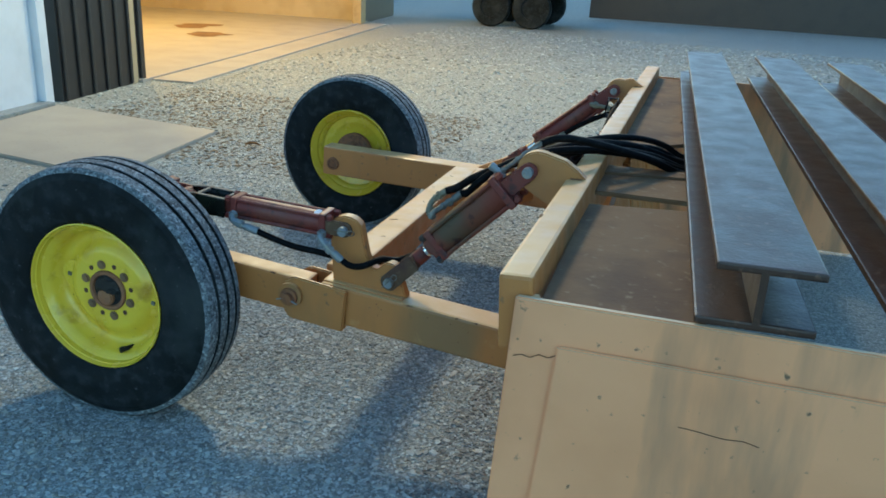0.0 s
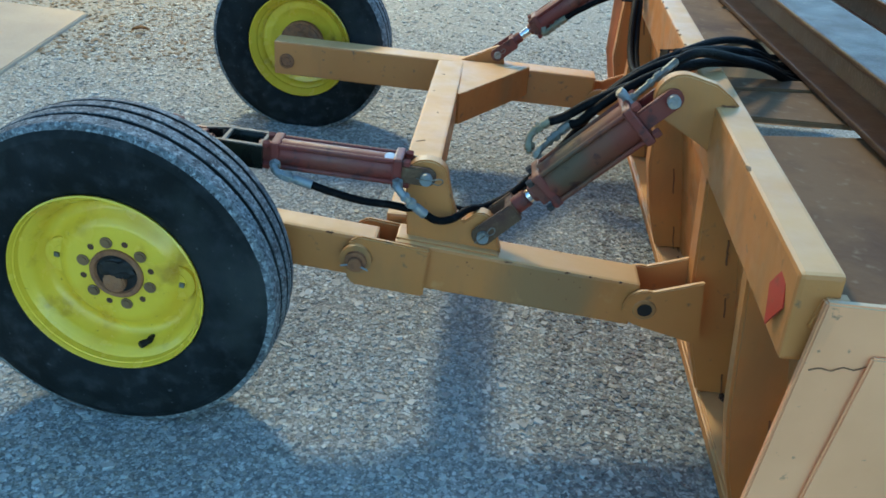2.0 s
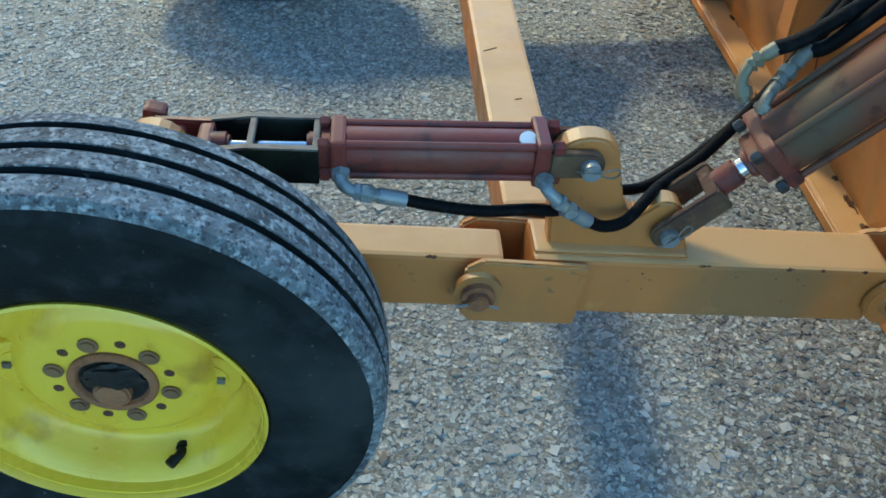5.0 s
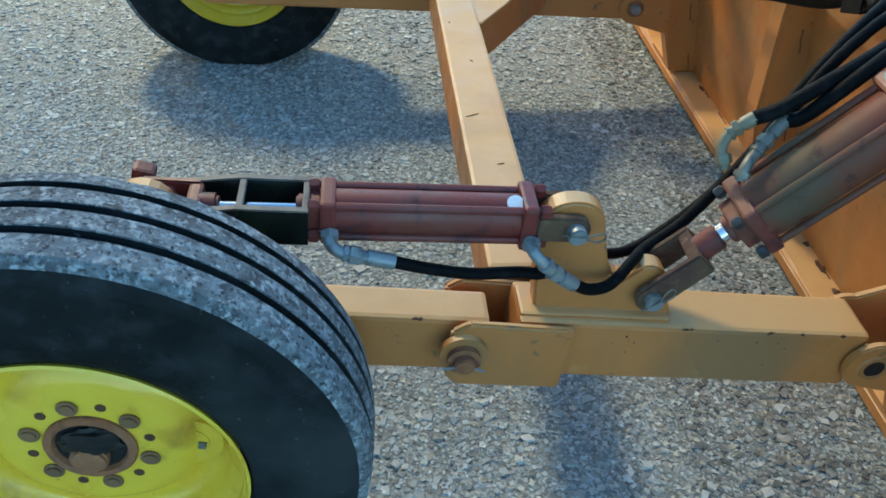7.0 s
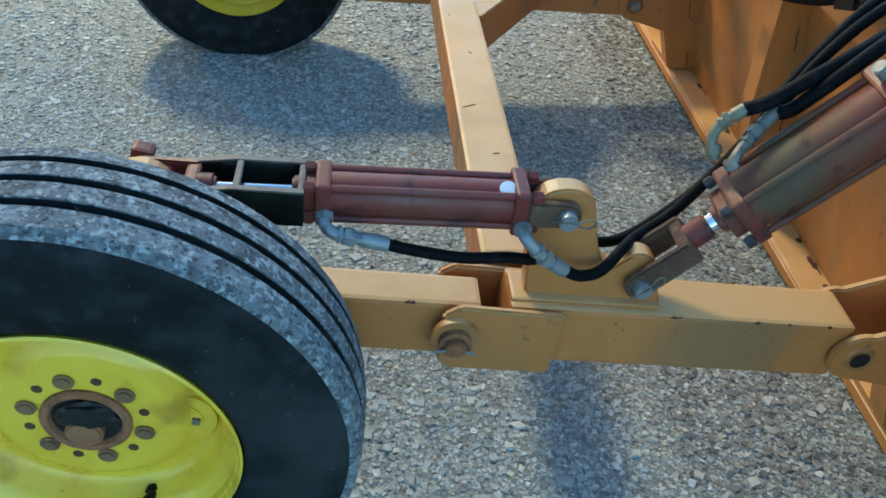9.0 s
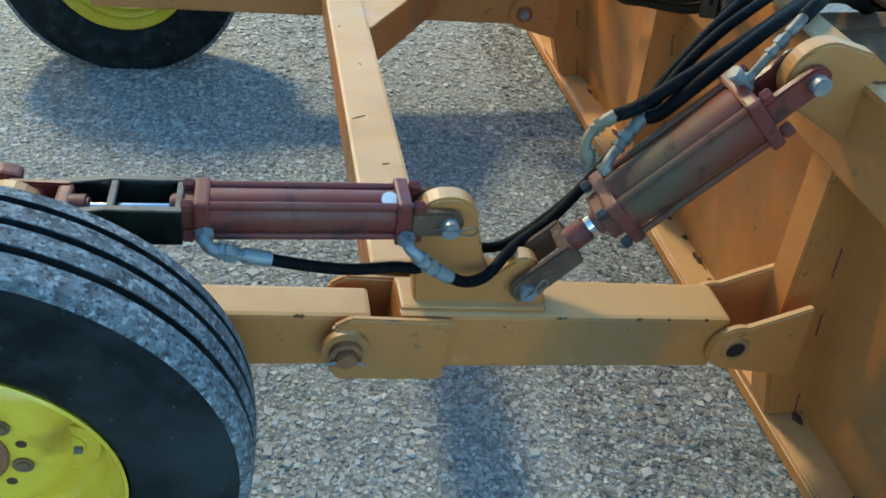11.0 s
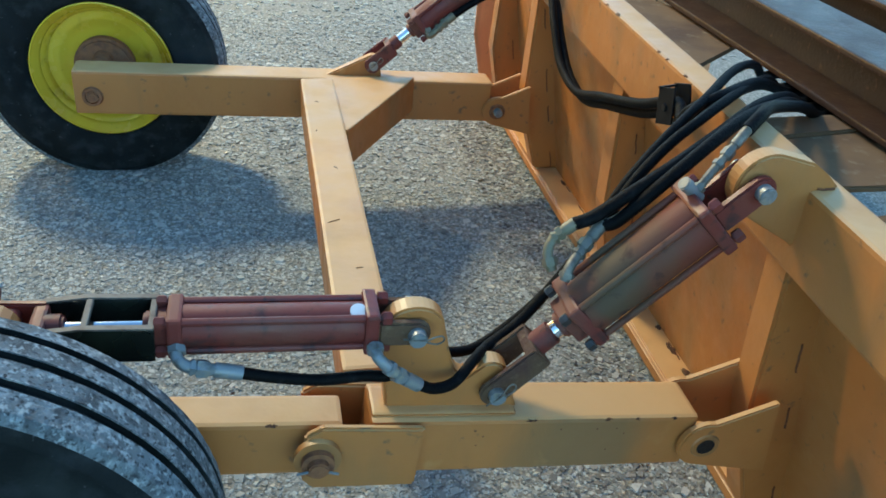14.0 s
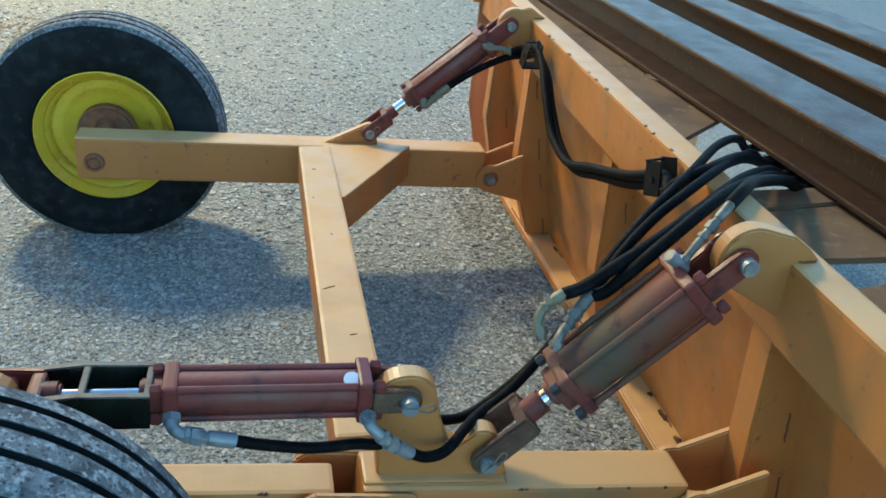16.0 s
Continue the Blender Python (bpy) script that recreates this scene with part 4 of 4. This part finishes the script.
def hose_clamp(at, turn, swing=0):
    """A folded black steel clamp that holds a pair of hoses."""
    t = machine("hose_clamp", "folded black steel hose clamp on the box", "hose clamp", "hose clamps", m=Matrix.Translation(at) @ Matrix.Rotation(radians(swing), 4, "Z") @ Matrix.Rotation(radians(turn), 4, "X") @ Matrix.Diagonal((0.90, 0.70, 0.88, 1)))
    part("clamp_back", box((0.005, 0.060, 0.082), (0.016, 0, 0), None, 0.001), BLACK_STEEL, t)
    part("clamp_front", box((0.005, 0.060, 0.078), (-0.030, 0, -0.002), Matrix.Rotation(radians(8), 3, "Y"), 0.001), BLACK_STEEL, t)
    part("clamp_top", box((0.046, 0.012, 0.005), (-0.007, 0.024, 0.036), None, 0.001), BLACK_STEEL, t)
    part("clamp_foot", box((0.050, 0.060, 0.005), (-0.009, 0, -0.038), None, 0.001), BLACK_STEEL, t)
    part("clamp_bolt", rod((-0.037, 0, -0.004), (-0.031, 0, -0.004), 0.009, 6, 0.001), GREASE_AND_BORE, t)


hose_clamp((0.872, 1.262, 0.752), 10)
hose_clamp((0.866, 0.380, 0.764), -18, 16)

# ---- loose stones of the yard ----
CHIP = bmesh.new()
bmesh.ops.create_cube(CHIP, size=1.45)
bmesh.ops.triangulate(CHIP, faces=CHIP.faces[:])
CHIP_V = np.array([v.co[:] for v in CHIP.verts])
CHIP_F = np.array([[v.index for v in f.verts] for f in CHIP.faces])
CHIP.free()


def stones(name, count, x0, x1, y0, y1, low, high, mat, label, rng, bias=2.2, sink=0.35):
    """Many angular stones on the ground in one mesh."""
    n = len(CHIP_V)
    size = low + (high - low) * rng.random(count) ** bias
    xy = np.stack([x0 + (x1 - x0) * rng.random(count), y0 + (y1 - y0) * rng.random(count)], 1)
    shape = CHIP_V[None] * (1 + 0.55 * (rng.random((count, n, 3)) - 0.5) * 2)
    shape *= np.stack([0.75 + 0.5 * rng.random(count), 0.75 + 0.5 * rng.random(count), 0.30 + 0.28 * rng.random(count)], 1)[:, None]
    a, b = rng.random(count) * 2 * np.pi, (rng.random(count) - 0.5) * 0.45
    ca, sa, cb, sb = np.cos(a), np.sin(a), np.cos(b), np.sin(b)
    x, y, z = shape[..., 0], shape[..., 1], shape[..., 2]
    y, z = y * cb[:, None] - z * sb[:, None], y * sb[:, None] + z * cb[:, None]
    x, y = x * ca[:, None] - y * sa[:, None], x * sa[:, None] + y * ca[:, None]
    v = np.stack([x, y, z], -1) * size[:, None, None] / 2
    v[..., :2] += xy[:, None]
    v[..., 2] += dip(xy[:, 0], xy[:, 1])[:, None]
    v[..., 2] += (size * sink * (rng.random(count) - 0.60))[:, None]
    f = (CHIP_F[None] + n * np.arange(count)[:, None, None]).reshape(-1, 3)
    me = bpy.data.meshes.new(name)
    me.vertices.add(count * n)
    me.vertices.foreach_set("co", v.reshape(-1))
    me.loops.add(f.size)
    me.loops.foreach_set("vertex_index", f.reshape(-1).astype(np.int32))
    me.polygons.add(len(f))
    me.polygons.foreach_set("loop_start", np.arange(0, f.size, 3, dtype=np.int32))
    me.update(calc_edges=True)
    me.shade_flat()
    me.materials.append(mat)
    return tagged(new(name, me), label, "gravel", kind="stuff")


RNG = np.random.default_rng(7)
stones("gravel", 112000, -1.0, 1.2, -0.7, 1.45, 0.0046, 0.0122, STONE, "loose grey crushed gravel", RNG, 1.5)
stones("gravel", 2200, -1.0, 1.2, -0.7, 1.45, 0.011, 0.025, STONE, "larger flat stones among the gravel", RNG, 2.2, 0.15)
stones("gravel", 40000, -1.9, 1.25, 1.45, 3.4, 0.006, 0.019, STONE, "loose grey crushed gravel", RNG, 1.6)
stones("gravel", 25000, -4.2, 2.4, 3.4, 7.0, 0.009, 0.030, STONE, "loose grey crushed gravel", RNG, 1.8)
stones("gravel", 12000, -1.8, -1.0, -0.7, 1.45, 0.007, 0.019, STONE, "loose grey crushed gravel", RNG, 1.6)
stones("gravel", 16000, -3.6, 4.5, 7.0, 13.5, 0.018, 0.048, STONE, "loose grey crushed gravel", RNG, 1.8)
stones("gravel", 6000, -5.0, 4.5, -4.0, -0.7, 0.012, 0.036, STONE, "loose grey crushed gravel", RNG)
stones("gravel", 4500, 2.4, 6.0, -0.7, 5.0, 0.012, 0.036, STONE, "loose grey crushed gravel", RNG)
stones("gravel", 4000, -3.8, -1.8, -0.7, 3.4, 0.010, 0.030, STONE, "loose grey crushed gravel", RNG)
# strips of dark stones that carry the shade at the box in their colour
stones("dark_gravel", 5000, 0.80, 1.03, -0.7, 2.1, 0.006, 0.017, DARK_STONE, "dark gravel with painted-in shade along the foot of the box", RNG, 1.6, 0.6)
stones("dark_gravel", 2200, 0.62, 0.84, -0.5, 0.35, 0.006, 0.016, DARK_STONE, "dark gravel with painted-in shade before the box", RNG, 1.6, 0.6)
stones("pale_gravel", 6500, -1.6, 1.2, -0.75, 3.0, 0.006, 0.026, PALE_STONE, "scattered pale limestone chips", RNG, 2.6, 0.3)

stones("dirt_clods", 9000, -3.3, -0.45, 2.2, 4.6, 0.008, 0.030, DIRT_STONE, "brown dirt and litter on the gravel by the concrete pad", RNG, 1.8, 0.3)

# a dry leaf on the gravel
lf = bmesh.new()
rows = []
for i in range(7):
    u = i / 6
    wv = 0.026 * math.sin(math.pi * min(1, u * 1.02)) + 0.001
    rows.append([lf.verts.new((0.09 * (u - 0.5), k * wv, 0.012 + 0.012 * abs(k) + 0.01 * math.sin(3 * u))) for k in (-1, 0, 1)])
for a, b in zip(rows, rows[1:]):
    for k in range(2):
        lf.faces.new((a[k], a[k + 1], b[k + 1], b[k]))
bmesh.ops.solidify(lf, geom=lf.faces[:], thickness=0.0012)
leaf = part("dry_leaf", lf, LEAF)
leaf.matrix_world = pose(-1.62, 2.745, 0.004, 0, 0, 25)
tagged(leaf, "curled brown dry leaf on the gravel", "leaf")
